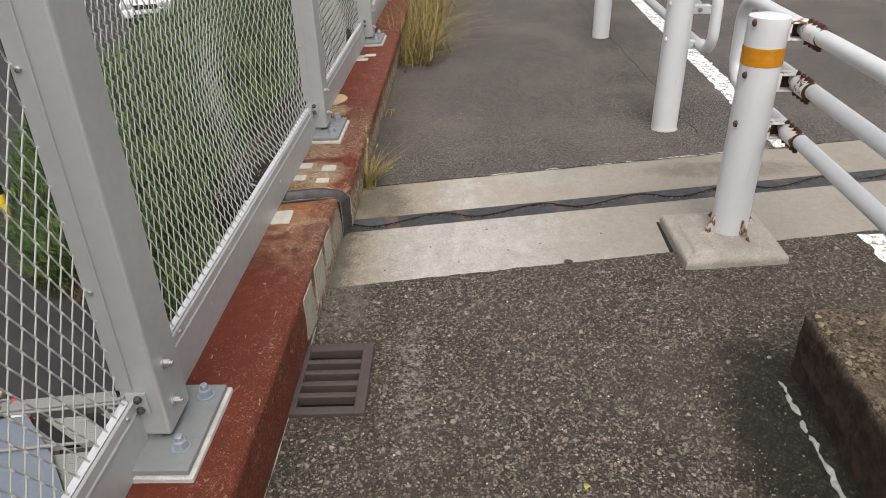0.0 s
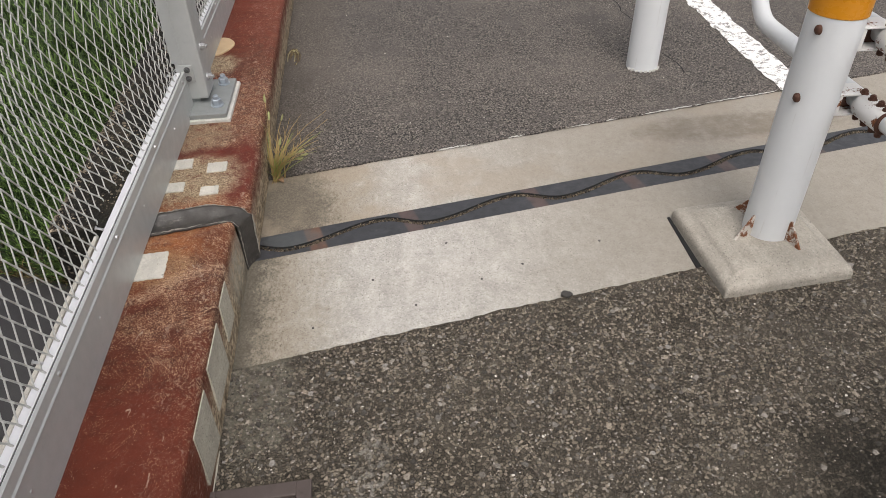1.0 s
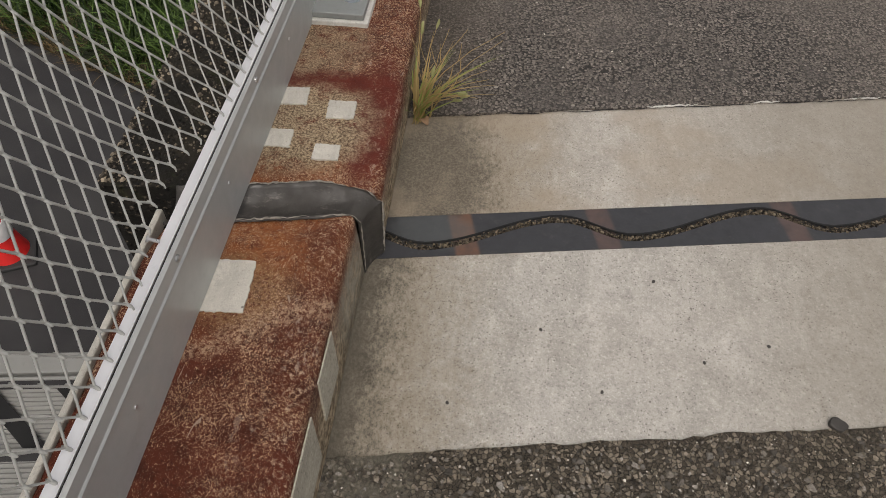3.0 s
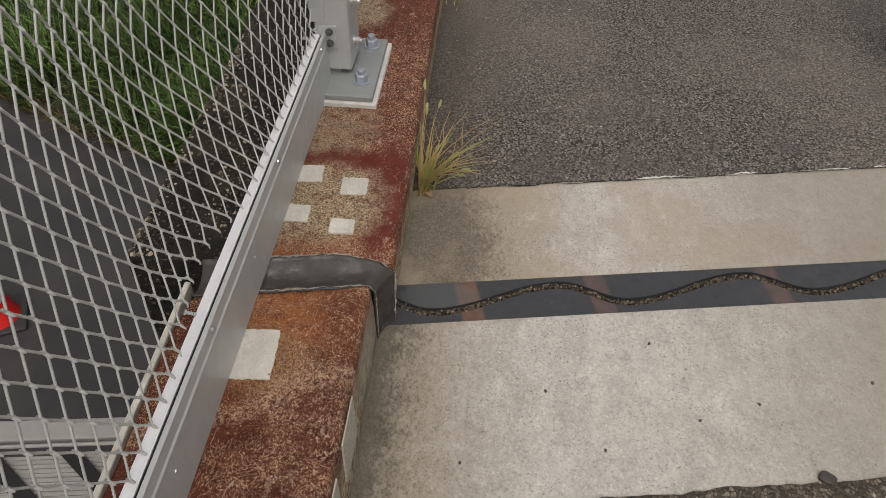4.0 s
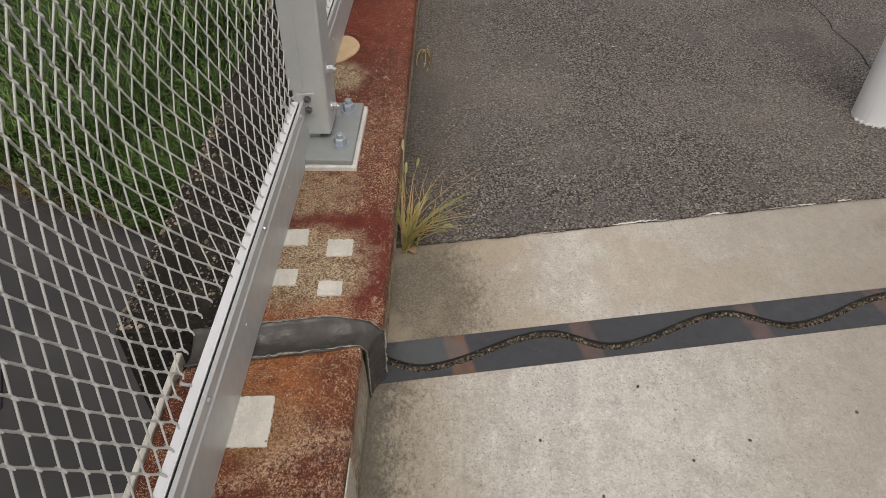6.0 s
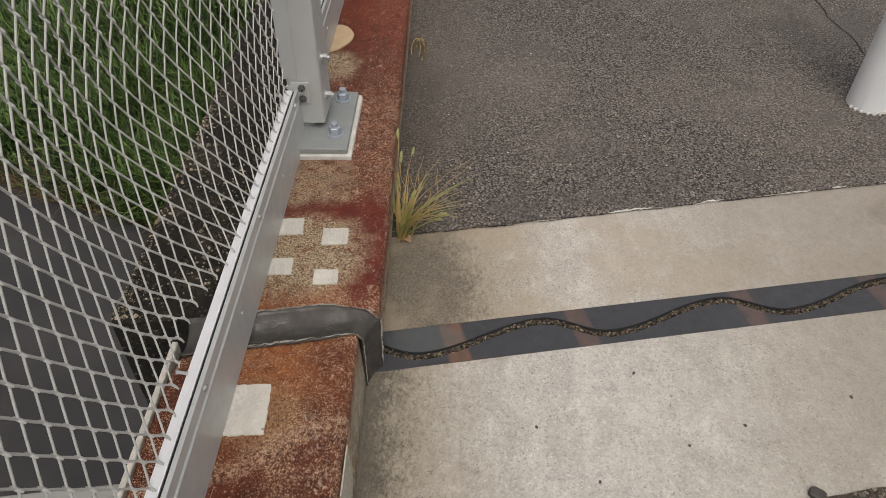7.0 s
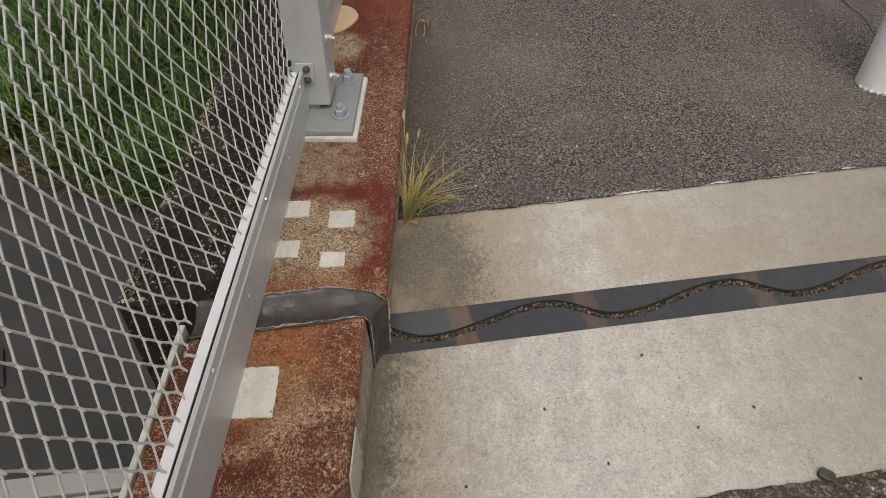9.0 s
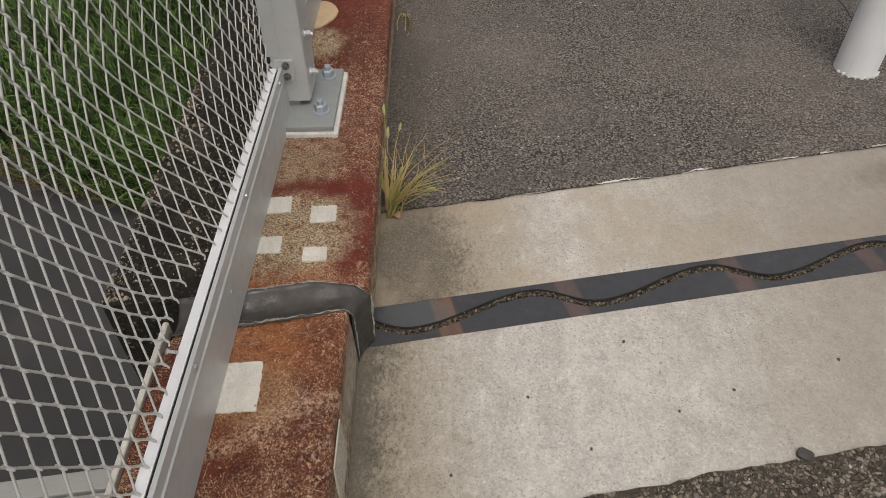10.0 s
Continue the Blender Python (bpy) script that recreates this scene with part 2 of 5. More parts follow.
def kerb_paint():
    """Red-brown paint, rubbed through to orange undercoat and bare sandy concrete."""
    n = Nodes("worn_red_paint")
    y = n.axis(1)
    wander = n.math("MULTIPLY", n.math("SUBTRACT", n.noise(6.0, 5.0, 0.6), 0.5), 0.5)
    near = n.math("ADD", y, wander)
    mott = n.noise(26.0, 5.0, 0.7)
    red = n.mix(n.noise(7.0, 5.0), (0.100, 0.021, 0.011), (0.172, 0.037, 0.018))
    brown = n.mix(n.noise(15.0, 5.0, 0.7), (0.050, 0.013, 0.007), (0.150, 0.038, 0.016))
    worn = n.math("MULTIPLY", n.ramp(near, 2.25, 2.60), n.ramp(near, 4.0, 4.4, 1.0, 0.0))
    base = n.mix(n.math("MULTIPLY", worn, n.ramp(n.noise(4.0, 4.0), 0.30, 0.55, 0.2, 0.95)), red, brown)
    base = n.mix(n.math("MULTIPLY", n.ramp(mott, 0.47, 0.60, 0.0, 0.85), n.math("ADD", 0.3, n.math("MULTIPLY", worn, 0.7))), base, n.mix(n.noise(5.0, 3.0), (0.040, 0.011, 0.005), (0.082, 0.017, 0.008)))
    rust = n.mix(n.noise(18.0, 6.0, 0.7), (0.165, 0.042, 0.012), (0.42, 0.150, 0.046))
    ochre = n.math("MULTIPLY", n.ramp(near, 2.73, 2.90), n.ramp(near, 3.02, 3.14, 1.0, 0.0))
    inner = n.ramp(n.math("ADD", n.axis(0), wander), 0.26, 0.40, 1.0, 0.25)
    base = n.mix(n.math("MULTIPLY", n.math("MULTIPLY", ochre, n.math("MULTIPLY", inner, n.ramp(n.axis(0), 0.135, 0.19))), n.ramp(mott, 0.34, 0.55, 0.25, 1.0)), base, rust)
    fleck = n.noise(330.0, 4.0, 0.8)
    crumb = n.noise(170.0, 7.0, 0.85)
    patchy = n.noise(9.0, 5.0, 0.65)
    bare = n.mix(n.noise(150.0, 4.0, 0.7), (0.34, 0.165, 0.075), (0.72, 0.52, 0.36))
    zone = n.math("MULTIPLY", n.math("ADD", -0.12, n.math("MULTIPLY", n.math("MULTIPLY", n.ramp(near, 2.25, 2.60, 0.0, 1.15), n.ramp(near, 3.75, 4.15, 1.0, 0.12)), 0.9)), n.ramp(patchy, 0.32, 0.62, 0.35, 1.0))
    limit = n.math("SUBTRACT", 0.660, n.math("MULTIPLY", zone, 0.110))
    flecks = n.math("MAXIMUM", n.ramp(n.math("SUBTRACT", fleck, limit), 0.0, 0.03), n.ramp(n.math("SUBTRACT", crumb, n.math("ADD", limit, 0.012)), 0.0, 0.03))
    dark = n.math("MULTIPLY", n.ramp(n.noise(170.0, 5.0, 0.8), 0.36, 0.45, 0.75, 0.0), n.math("ADD", 0.2, n.math("MULTIPLY", worn, 0.8)))
    base = n.mix(n.math("MULTIPLY", dark, 0.8), base, (0.022, 0.008, 0.005))
    base = n.mix(n.math("MULTIPLY", flecks, 0.92), base, bare)
    grain = n.noise(400.0, 3.0, 0.55, n.stretched(1.0, 0.75, 1.0), 1.2)
    patches = n.math("MULTIPLY", n.math("SUBTRACT", n.noise(24.0, 6.0, 0.75), 0.5), 0.42)
    dots = n.ramp(n.math("ADD", n.math("ADD", grain, n.math("MULTIPLY", zone, 0.075)), patches), 0.655, 0.70)
    base = n.mix(n.math("MULTIPLY", dots, 0.9), base, n.mix(n.noise(60.0, 3.0), (0.50, 0.285, 0.14), (0.76, 0.56, 0.39)))
    halo = n.math("MULTIPLY", n.spot(0.235, 2.80, 0.085, 0.085, 0.14, 12.0), n.ramp(n.noise(130.0, 5.0, 0.8), 0.36, 0.60))
    base = n.mix(n.math("MULTIPLY", halo, 0.55), base, (0.42, 0.255, 0.125))
    slant = n.math("ABSOLUTE", n.math("ADD", n.math("SUBTRACT", n.math("SUBTRACT", y, 2.695), n.math("MULTIPLY", n.math("SUBTRACT", n.axis(0), 0.20), 0.45)), n.math("MULTIPLY", wander, 0.20)))
    slant = n.math("MULTIPLY", n.ramp(slant, 0.006, 0.030, 1.0, 0.0), n.ramp(n.noise(120.0, 6.0, 0.85), 0.47, 0.56))
    base = n.mix(n.math("MULTIPLY", slant, 0.55), base, (0.66, 0.46, 0.31))
    fresh = n.math("MAXIMUM", n.spot(0.385, 3.24, 0.055, 0.20, 0.08, 9.0), n.spot(0.27, 3.352, 0.19, 0.040, 0.09, 9.0))
    base = n.mix(n.math("MULTIPLY", fresh, n.ramp(n.noise(90.0, 6.0, 0.8), 0.56, 0.64, 0.98, 0.25)), base, n.mix(n.noise(20.0, 4.0), (0.055, 0.011, 0.007), (0.175, 0.029, 0.016)))
    edge = n.ramp(n.math("ADD", n.axis(0), n.math("MULTIPLY", wander, 0.25)), 0.27, 0.385)
    scuff = n.math("MULTIPLY", n.ramp(n.noise(150.0, 7.0, 0.85), 0.540, 0.585), n.math("MULTIPLY", n.math("SUBTRACT", edge, n.math("MULTIPLY", fresh, 0.75)), n.ramp(near, 2.15, 2.60, 0.25, 1.0)))
    base = n.mix(n.math("MULTIPLY", scuff, n.math("MULTIPLY", n.ramp(n.noise(30.0, 5.0, 0.7), 0.40, 0.58, 0.35, 0.95), n.ramp(near, 3.8, 4.3, 1.0, 0.35))), base, (0.60, 0.44, 0.31))
    rubbed = n.math("MULTIPLY", n.ramp(n.axis(0), 0.24, 0.345), n.ramp(n.noise(10.0, 4.0, 0.6), 0.42, 0.60))
    chips = n.math("MULTIPLY", n.ramp(n.noise(95.0, 4.0, 0.65, n.stretched(1.0, 0.6, 1.0), 0.8), 0.585, 0.615), rubbed)
    base = n.mix(n.math("MULTIPLY", chips, 0.3), base, (0.64, 0.53, 0.43))
    scratch = n.ramp(n.noise(60.0, 3.0, 0.6, n.stretched(1.0, 0.25, 1.0), 1.2), 0.695, 0.72)
    base = n.mix(n.math("MULTIPLY", scratch, 0.8), base, (0.42, 0.33, 0.26))
    open_patch = n.math("MAXIMUM", n.spot(0.25, 3.21, 0.16, 0.14, 0.12, 12.0), n.math("MULTIPLY", n.spot(0.23, 3.47, 0.12, 0.11, 0.18, 14.0), 0.62))
    open_patch = n.math("MAXIMUM", open_patch, n.spot(0.22, 4.04, 0.09, 0.10, 0.14, 12.0))
    grit = n.mix(n.ramp(n.noise(220.0, 6.0, 0.8), 0.38, 0.64), (0.075, 0.048, 0.026), (0.60, 0.475, 0.315))
    base = n.mix(n.math("MULTIPLY", n.math("MULTIPLY", open_patch, n.ramp(n.noise(30.0, 7.0, 0.8), 0.36, 0.50)), 0.9), base, grit)
    foot = n.ramp(n.math("ADD", n.axis(2), n.math("MULTIPLY", n.math("SUBTRACT", n.noise(11.0, 5.0), 0.5), 0.16)), 0.07, 0.17, 1.0, 0.0)
    moss = n.mix(n.ramp(n.noise(60.0, 5.0, 0.75), 0.4, 0.62), (0.165, 0.130, 0.082), (0.56, 0.46, 0.32))
    foot = n.math("MULTIPLY", foot, n.ramp(near, 2.20, 2.50))
    base = n.mix(n.math("MULTIPLY", foot, 0.88), base, moss)
    smear = n.math("MULTIPLY", n.math("MULTIPLY", n.ramp(near, 2.72, 2.85), n.ramp(near, 3.02, 3.16, 1.0, 0.0)), n.ramp(n.axis(2), 0.12, 0.17, 1.0, 0.0))
    base = n.mix(n.math("MULTIPLY", smear, n.ramp(n.noise(40.0, 6.0, 0.75), 0.38, 0.60, 0.35, 0.85)), base, n.mix(n.noise(90.0, 5.0, 0.7), (0.17, 0.155, 0.115), (0.44, 0.41, 0.345)))
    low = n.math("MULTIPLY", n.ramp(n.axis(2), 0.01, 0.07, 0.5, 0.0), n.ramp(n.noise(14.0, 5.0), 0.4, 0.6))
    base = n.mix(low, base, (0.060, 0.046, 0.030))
    rough = n.ramp(flecks, 0.0, 1.0, 0.66, 0.95)
    return n.done(base, rough, 0, [(n.noise(38.0, 5.0, 0.65), 0.005), (crumb, 0.003), (fleck, 0.002)], 0.2)


def mossy_concrete():
    n = Nodes("mossy_concrete")
    grain = n.cells(70.0)
    stone = n.mix(n.ramp(n.noise(110.0, 3.0), 0.50, 0.68), (0.012, 0.010, 0.008), (0.15, 0.125, 0.09))
    base = n.mix(n.ramp(grain, 0.2, 0.5), stone, (0.009, 0.008, 0.006))
    base = n.mix(n.ramp(n.noise(5.0, 5.0), 0.5, 0.7, 0.0, 0.4), base, (0.055, 0.045, 0.030))
    base = n.mix(n.ramp(n.noise(17.0, 5.0), 0.60, 0.7, 0.0, 0.4), base, (0.030, 0.036, 0.012))
    return n.done(base, 0.95, 0, [(n.noise(26.0, 5.0), 0.012), (n.ramp(grain, 0.0, 0.45, 1.0, 0.0), 0.008)], 0.25)


def seal_rubber():
    n = Nodes("black_sealant")
    base = n.mix(n.noise(20.0, 6.0, 0.7), (0.016, 0.014, 0.012), (0.056, 0.051, 0.045))
    base = n.mix(n.ramp(n.noise(32.0, 6.0, 0.75, n.stretched(0.4, 1, 1)), 0.56, 0.68, 0.0, 0.6), base, (0.15, 0.137, 0.12))
    return n.done(base, n.ramp(n.noise(14.0, 5.0), 0.35, 0.65, 0.35, 0.75), 0, [(n.noise(30.0, 5.0), 0.003)])


def white_paint():
    n = Nodes("white_rail_paint")
    base = n.mix(n.noise(6.0, 4.0), (0.53, 0.545, 0.55), (0.61, 0.625, 0.625))
    streak = n.ramp(n.noise(55.0, 5.0, 0.7, n.stretched(1.0, 1.0, 0.07)), 0.60, 0.74, 0.0, 0.35)
    base = n.mix(streak, base, (0.33, 0.31, 0.27))
    chip = n.ramp(n.noise(48.0, 6.0, 0.8), 0.72, 0.75, 0.0, 0.8)
    base = n.mix(chip, base, (0.16, 0.085, 0.045))
    return n.done(base, n.ramp(n.noise(35.0, 4.0), 0.3, 0.7, 0.32, 0.5), 0, [(n.noise(140.0, 3.0), 0.0003)])


def block_concrete():
    n = Nodes("block_concrete")
    crust = n.noise(55.0, 6.0, 0.78)
    fine = n.noise(190.0, 5.0, 0.8)
    base = n.mix(n.ramp(crust, 0.40, 0.62), (0.075, 0.054, 0.036), (0.215, 0.165, 0.115))
    base = n.mix(n.ramp(fine, 0.52, 0.64, 0.0, 0.7), base, (0.34, 0.28, 0.205))
    base = n.mix(n.ramp(fine, 0.36, 0.46, 0.8, 0.0), base, (0.020, 0.015, 0.011))
    # Darker red-brown below the top, with a ragged upper border.
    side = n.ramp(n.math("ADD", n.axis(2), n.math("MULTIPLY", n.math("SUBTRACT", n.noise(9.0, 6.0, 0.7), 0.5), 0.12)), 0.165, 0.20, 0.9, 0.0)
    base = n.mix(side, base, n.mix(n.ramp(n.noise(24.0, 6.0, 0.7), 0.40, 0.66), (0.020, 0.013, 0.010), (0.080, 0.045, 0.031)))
    base = n.mix(n.ramp(n.noise(8.0, 5.0), 0.5, 0.7, 0.0, 0.35), base, (0.085, 0.064, 0.042))
    return n.done(base, 0.9, 0, [(n.noise(26.0, 5.0), 0.010), (crust, 0.008), (fine, 0.003)], 0.3)


def metal_paint(name, a, b, rough=0.4, metal=0.0, grime=0.12, rust=0.0):
    n = Nodes(name)
    base = n.mix(n.noise(6.0, 4.0), a, b)
    base = n.mix(n.ramp(n.noise(60.0, 5.0, 0.7), 0.55, 0.75, 0.0, grime), base, tuple(0.45 * c for c in a))
    if rust:
        spots = n.ramp(n.noise(24.0, 6.0, 0.75), 0.68 - 0.25 * rust, 0.74 - 0.25 * rust)
        base = n.mix(spots, base, n.mix(n.noise(70.0, 4.0), (0.065, 0.022, 0.010), (0.24, 0.085, 0.028)))
        return n.done(base, n.ramp(spots, 0.0, 1.0, rough, 0.85), 0, [(spots, 0.001), (n.noise(90.0, 4.0), 0.0006)])
    return n.done(base, n.ramp(n.noise(35.0, 4.0), 0.3, 0.7, rough - 0.07, rough + 0.1), metal, [(n.noise(140.0, 3.0), 0.0003)])


def plate_steel():
    """Dark joint plates with faded reddish bands across them."""
    n = Nodes("joint_steel")
    base = n.mix(n.noise(9.0, 5.0), (0.022, 0.023, 0.026), (0.038, 0.039, 0.043))
    base = n.mix(n.ramp(n.noise(45.0, 5.0, 0.7), 0.55, 0.7, 0.0, 0.3), base, (0.075, 0.071, 0.066))
    along = n.math("SUBTRACT", n.axis(0), n.math("MULTIPLY", n.math("SUBTRACT", n.axis(1), 3.0), -0.25))
    band = None
    for centre in (0.616, 0.921, 1.341, 1.69, 2.04, 2.40):
        one = n.ramp(n.math("ABSOLUTE", n.math("SUBTRACT", along, centre)), 0.020, 0.030, 1.0, 0.0)
        band = one if band is None else n.math("MAXIMUM", band, one)
    band = n.math("MULTIPLY", band, n.ramp(n.noise(26.0, 5.0), 0.25, 0.6, 0.35, 0.95))
    base = n.mix(n.math("MULTIPLY", band, 0.55), base, n.mix(n.ramp(n.axis(0), 0.6, 0.9), (0.21, 0.095, 0.045), (0.125, 0.075, 0.060)))
    grey = n.spot(0.52, 3.13, 0.10, 0.06, 0.15, 14.0)
    base = n.mix(n.math("MULTIPLY", grey, 0.4), base, (0.09, 0.10, 0.10))
    return n.done(base, n.ramp(n.noise(30.0, 5.0), 0.3, 0.7, 0.42, 0.62), 0.0, [(n.noise(120.0, 4.0), 0.0005)])


def leaf(name, a, b, rough=0.6, bias=1.0):
    n = Nodes(name)
    base = n.mix(n.math("POWER", n.island(), bias), a, b)
    n.put(n.bsdf.inputs["Transmission Weight"], 0.0)
    return n.done(base, rough, 0, [], 0.3)


def soil_grass():
    n = Nodes("grassy_soil")
    base = n.mix(n.ramp(n.noise(3.0, 6.0, 0.7), 0.35, 0.6), (0.020, 0.016, 0.010), (0.012, 0.020, 0.006))
    base = n.mix(n.ramp(n.noise(30.0, 4.0), 0.45, 0.65, 0.0, 0.5), base, (0.026, 0.036, 0.010))
    return n.done(base, 0.95, 0, [(n.noise(18.0, 6.0), 0.04)])


def line_paint():
    n = Nodes("worn_line_paint")
    chips = n.ramp(n.noise(34.0, 7.0, 0.8), 0.52, 0.56)
    base = n.mix(n.noise(6.0, 4.0), (0.66, 0.65, 0.62), (0.78, 0.77, 0.74))
    base = n.mix(n.math("MULTIPLY", chips, 0.85), base, (0.07, 0.065, 0.06))
    return n.done(base, 0.75, 0, [(n.noise(90.0, 4.0), 0.001)])


def plain(name, color, rough=0.6, metal=0.0):
    n = Nodes(name)
    base = n.mix(n.ramp(n.noise(30.0, 4.0), 0.35, 0.7, 0.0, 0.3), color, tuple(0.7 * c for c in color))
    return n.done(base, rough, metal, [(n.noise(120.0, 3.0), 0.0005)])


M_COARSE = coarse_asphalt()
M_FINE = fine_asphalt()
M_APRON = concrete("apron_concrete", (0.315, 0.300, 0.268), (0.485, 0.466, 0.428), 0.97)
M_PAD = concrete("plinth_concrete", (0.27, 0.247, 0.208), (0.38, 0.353, 0.303))
M_PATCH = concrete("patch_mortar", (0.42, 0.402, 0.352), (0.54, 0.518, 0.458), 0.0, True, 0.35)
M_DASH = concrete("dash_paint", (0.31, 0.285, 0.225), (0.42, 0.39, 0.32), 0.0)
M_BED = concrete("bed_mortar", (0.46, 0.455, 0.42), (0.58, 0.57, 0.53), 0.0, True, 0.4)
M_BEAD = concrete("bead_mortar", (0.27, 0.26, 0.235), (0.46, 0.45, 0.42), 0.0, True, 1.0)
M_SMEAR = concrete("smear_mortar", (0.17, 0.155, 0.13), (0.33, 0.31, 0.27), 0.0, True, 1.0)
M_BLOCK = block_concrete()
M_DECK = concrete("deck_concrete", (0.22, 0.21, 0.19), (0.32, 0.31, 0.28))
M_KERB = kerb_paint()
M_MOSS = mossy_concrete()
M_ALU = metal_paint("brushed_aluminium", (0.41, 0.422, 0.41), (0.49, 0.505, 0.49), 0.46, 0.45)
M_LIP = metal_paint("bright_aluminium", (0.66, 0.66, 0.67), (0.76, 0.76, 0.77), 0.42, 0.3)
M_GALV = metal_paint("galvanised_steel", (0.215, 0.228, 0.224), (0.295, 0.311, 0.306), 0.5, 0.35, 0.25)
M_MESH = metal_paint("coated_mesh", (0.36, 0.362, 0.338), (0.45, 0.452, 0.424), 0.42, 0.1)
M_BOLT = metal_paint("zinc_bolt", (0.27, 0.31, 0.35), (0.36, 0.40, 0.44), 0.42, 0.5, 0.3)
M_SOCKET = metal_paint("dark_steel", (0.13, 0.13, 0.13), (0.22, 0.22, 0.22), 0.3, 0.8)
M_SCREW = metal_paint("steel_screw", (0.42, 0.42, 0.42), (0.52, 0.52, 0.52), 0.3, 0.8)
M_WHITE = white_paint()
M_RUSTY = metal_paint("rusting_paint", (0.60, 0.59, 0.57), (0.70, 0.69, 0.67), 0.6, 0.0, 0.2, 0.55)
M_GUSSET = metal_paint("rust_eaten_paint", (0.42, 0.39, 0.34), (0.55, 0.52, 0.47), 0.7, 0.0, 0.5, 0.78)
M_RUST = metal_paint("rust", (0.040, 0.019, 0.012), (0.095, 0.036, 0.019), 0.85, 0.0, 0.6)
M_ORANGE = metal_paint("orange_reflector", (0.47, 0.185, 0.008), (0.54, 0.22, 0.010), 0.30)
M_IRON = metal_paint("cast_iron", (0.045, 0.034, 0.030), (0.076, 0.058, 0.051), 0.62, 0.0, 0.4)
M_STEEL = plate_steel()
M_RUBBER = seal_rubber()
M_SEAM = leaf("seam_grit", (0.012, 0.010, 0.008), (0.25, 0.205, 0.145), 0.9, 1.7)
M_GRIT = leaf("grit", (0.018, 0.015, 0.012), (0.34, 0.285, 0.21), 0.9, 2.0)
pn = Nodes("pebble")
pebble_tint = pn.mix(pn.math("FRACT", pn.math("MULTIPLY", pn.island(), 37.0)), (0.35, 0.33, 0.30), (0.355, 0.30, 0.23))
pebble_base = pn.mix(pn.math("POWER", pn.island(), 1.8), (0.060, 0.054, 0.046), pebble_tint)
pebble_base = pn.mix(pn.ramp(pn.noise(420.0, 4.0, 0.8), 0.46, 0.62, 0.0, 0.5), pebble_base, (0.035, 0.030, 0.024))
M_PEBBLE = pn.done(pebble_base, 0.85, 0, [(pn.noise(500.0, 3.0, 0.8), 0.002)], 0.3)
M_CHIP = leaf("asphalt_chip", (0.060, 0.053, 0.046), (0.30, 0.27, 0.235), 0.85, 2.6)
M_AGG = leaf("aggregate", (0.045, 0.033, 0.022), (0.32, 0.255, 0.18), 0.85, 1.5)
M_SPARK = leaf("pale_chip", (0.19, 0.172, 0.142), (0.60, 0.565, 0.50), 0.8, 1.5)
M_LINE = line_paint()
M_SOIL = soil_grass()
M_BLADE = leaf("grass_blade", (0.006, 0.018, 0.004), (0.125, 0.205, 0.045), 0.6, 1.7)
M_STRAW = leaf("dry_straw", (0.16, 0.105, 0.038), (0.42, 0.31, 0.13))
M_WITHER = leaf("withered_grass", (0.030, 0.021, 0.011), (0.17, 0.115, 0.050))
M_WEED = leaf("weed_blade", (0.07, 0.11, 0.02), (0.30, 0.33, 0.09))
M_TUFT = leaf("tuft_grass", (0.11, 0.10, 0.03), (0.46, 0.36, 0.14), 0.6, 1.3)
M_SPIKE = leaf("green_spike", (0.19, 0.20, 0.075), (0.34, 0.33, 0.16))
M_HEAD = leaf("seed_head", (0.22, 0.20, 0.10), (0.36, 0.32, 0.18))
M_DARK = plain("dark_cavity", (0.006, 0.006, 0.006), 0.9)
M_RED = plain("cone_red", (0.62, 0.020, 0.018), 0.45)
M_CWHITE = plain("cone_white", (0.72, 0.72, 0.72), 0.45)
M_CAR = plain("white_car_paint", (0.72, 0.73, 0.74), 0.25)
M_GLASS = plain("dark_glass", (0.015, 0.018, 0.02), 0.08)
M_LAMP = plain("headlight_glass", (0.45, 0.47, 0.5), 0.12)
M_SHEET = metal_paint("white_sheet_metal", (0.175, 0.175, 0.163), (0.24, 0.24, 0.225), 0.5, 0.0, 0.25)
M_BLUE = metal_paint("blue_grey_sheet", (0.120, 0.145, 0.178), (0.165, 0.192, 0.225), 0.5, 0.0, 0.3)
M_BEIGE = plain("beige_bracket", (0.36, 0.29, 0.19), 0.7)
M_YELLOW = plain("yellow_plastic", (0.62, 0.42, 0.03), 0.5)

# ---------------------------------------------------------------- mesh helpers


def obj(name, bm, material, parent=None, label="", smooth=False):
    me = bpy.data.meshes.new(name)
    bm.to_mesh(me)
    bm.free()
    me.materials.append(material)
    if smooth:
        me.shade_smooth()
        me.set_sharp_from_angle(angle=radians(38))
    ob = new(name, me)
    if parent is not None:
        ob.parent = parent
    if label:
        ob["label"] = label
    return ob


def part(name, bm, material, parent, label="", smooth=False):
    return obj(name, bm, material, parent, label, smooth)


def raw(name, verts, faces, material, parent=None, label="", smooth=False):
    me = bpy.data.meshes.new(name)
    me.from_pydata([tuple(v) for v in verts], [], [tuple(f) for f in faces])
    me.update()
    me.materials.append(material)
    if smooth:
        me.shade_smooth()
        me.set_sharp_from_angle(angle=radians(38))
    ob = new(name, me)
    if parent is not None:
        ob.parent = parent
    if label:
        ob["label"] = label
    return ob


def root(name, m=None):
    ob = new(name)
    ob.empty_display_size = 0.1
    if m is not None:
        ob.matrix_basis = m
    return ob


def bevel(bm, width, segments=2):
    bmesh.ops.bevel(bm, geom=bm.edges[:], offset=width, segments=segments, affect="EDGES", profile=0.5)
    return bm


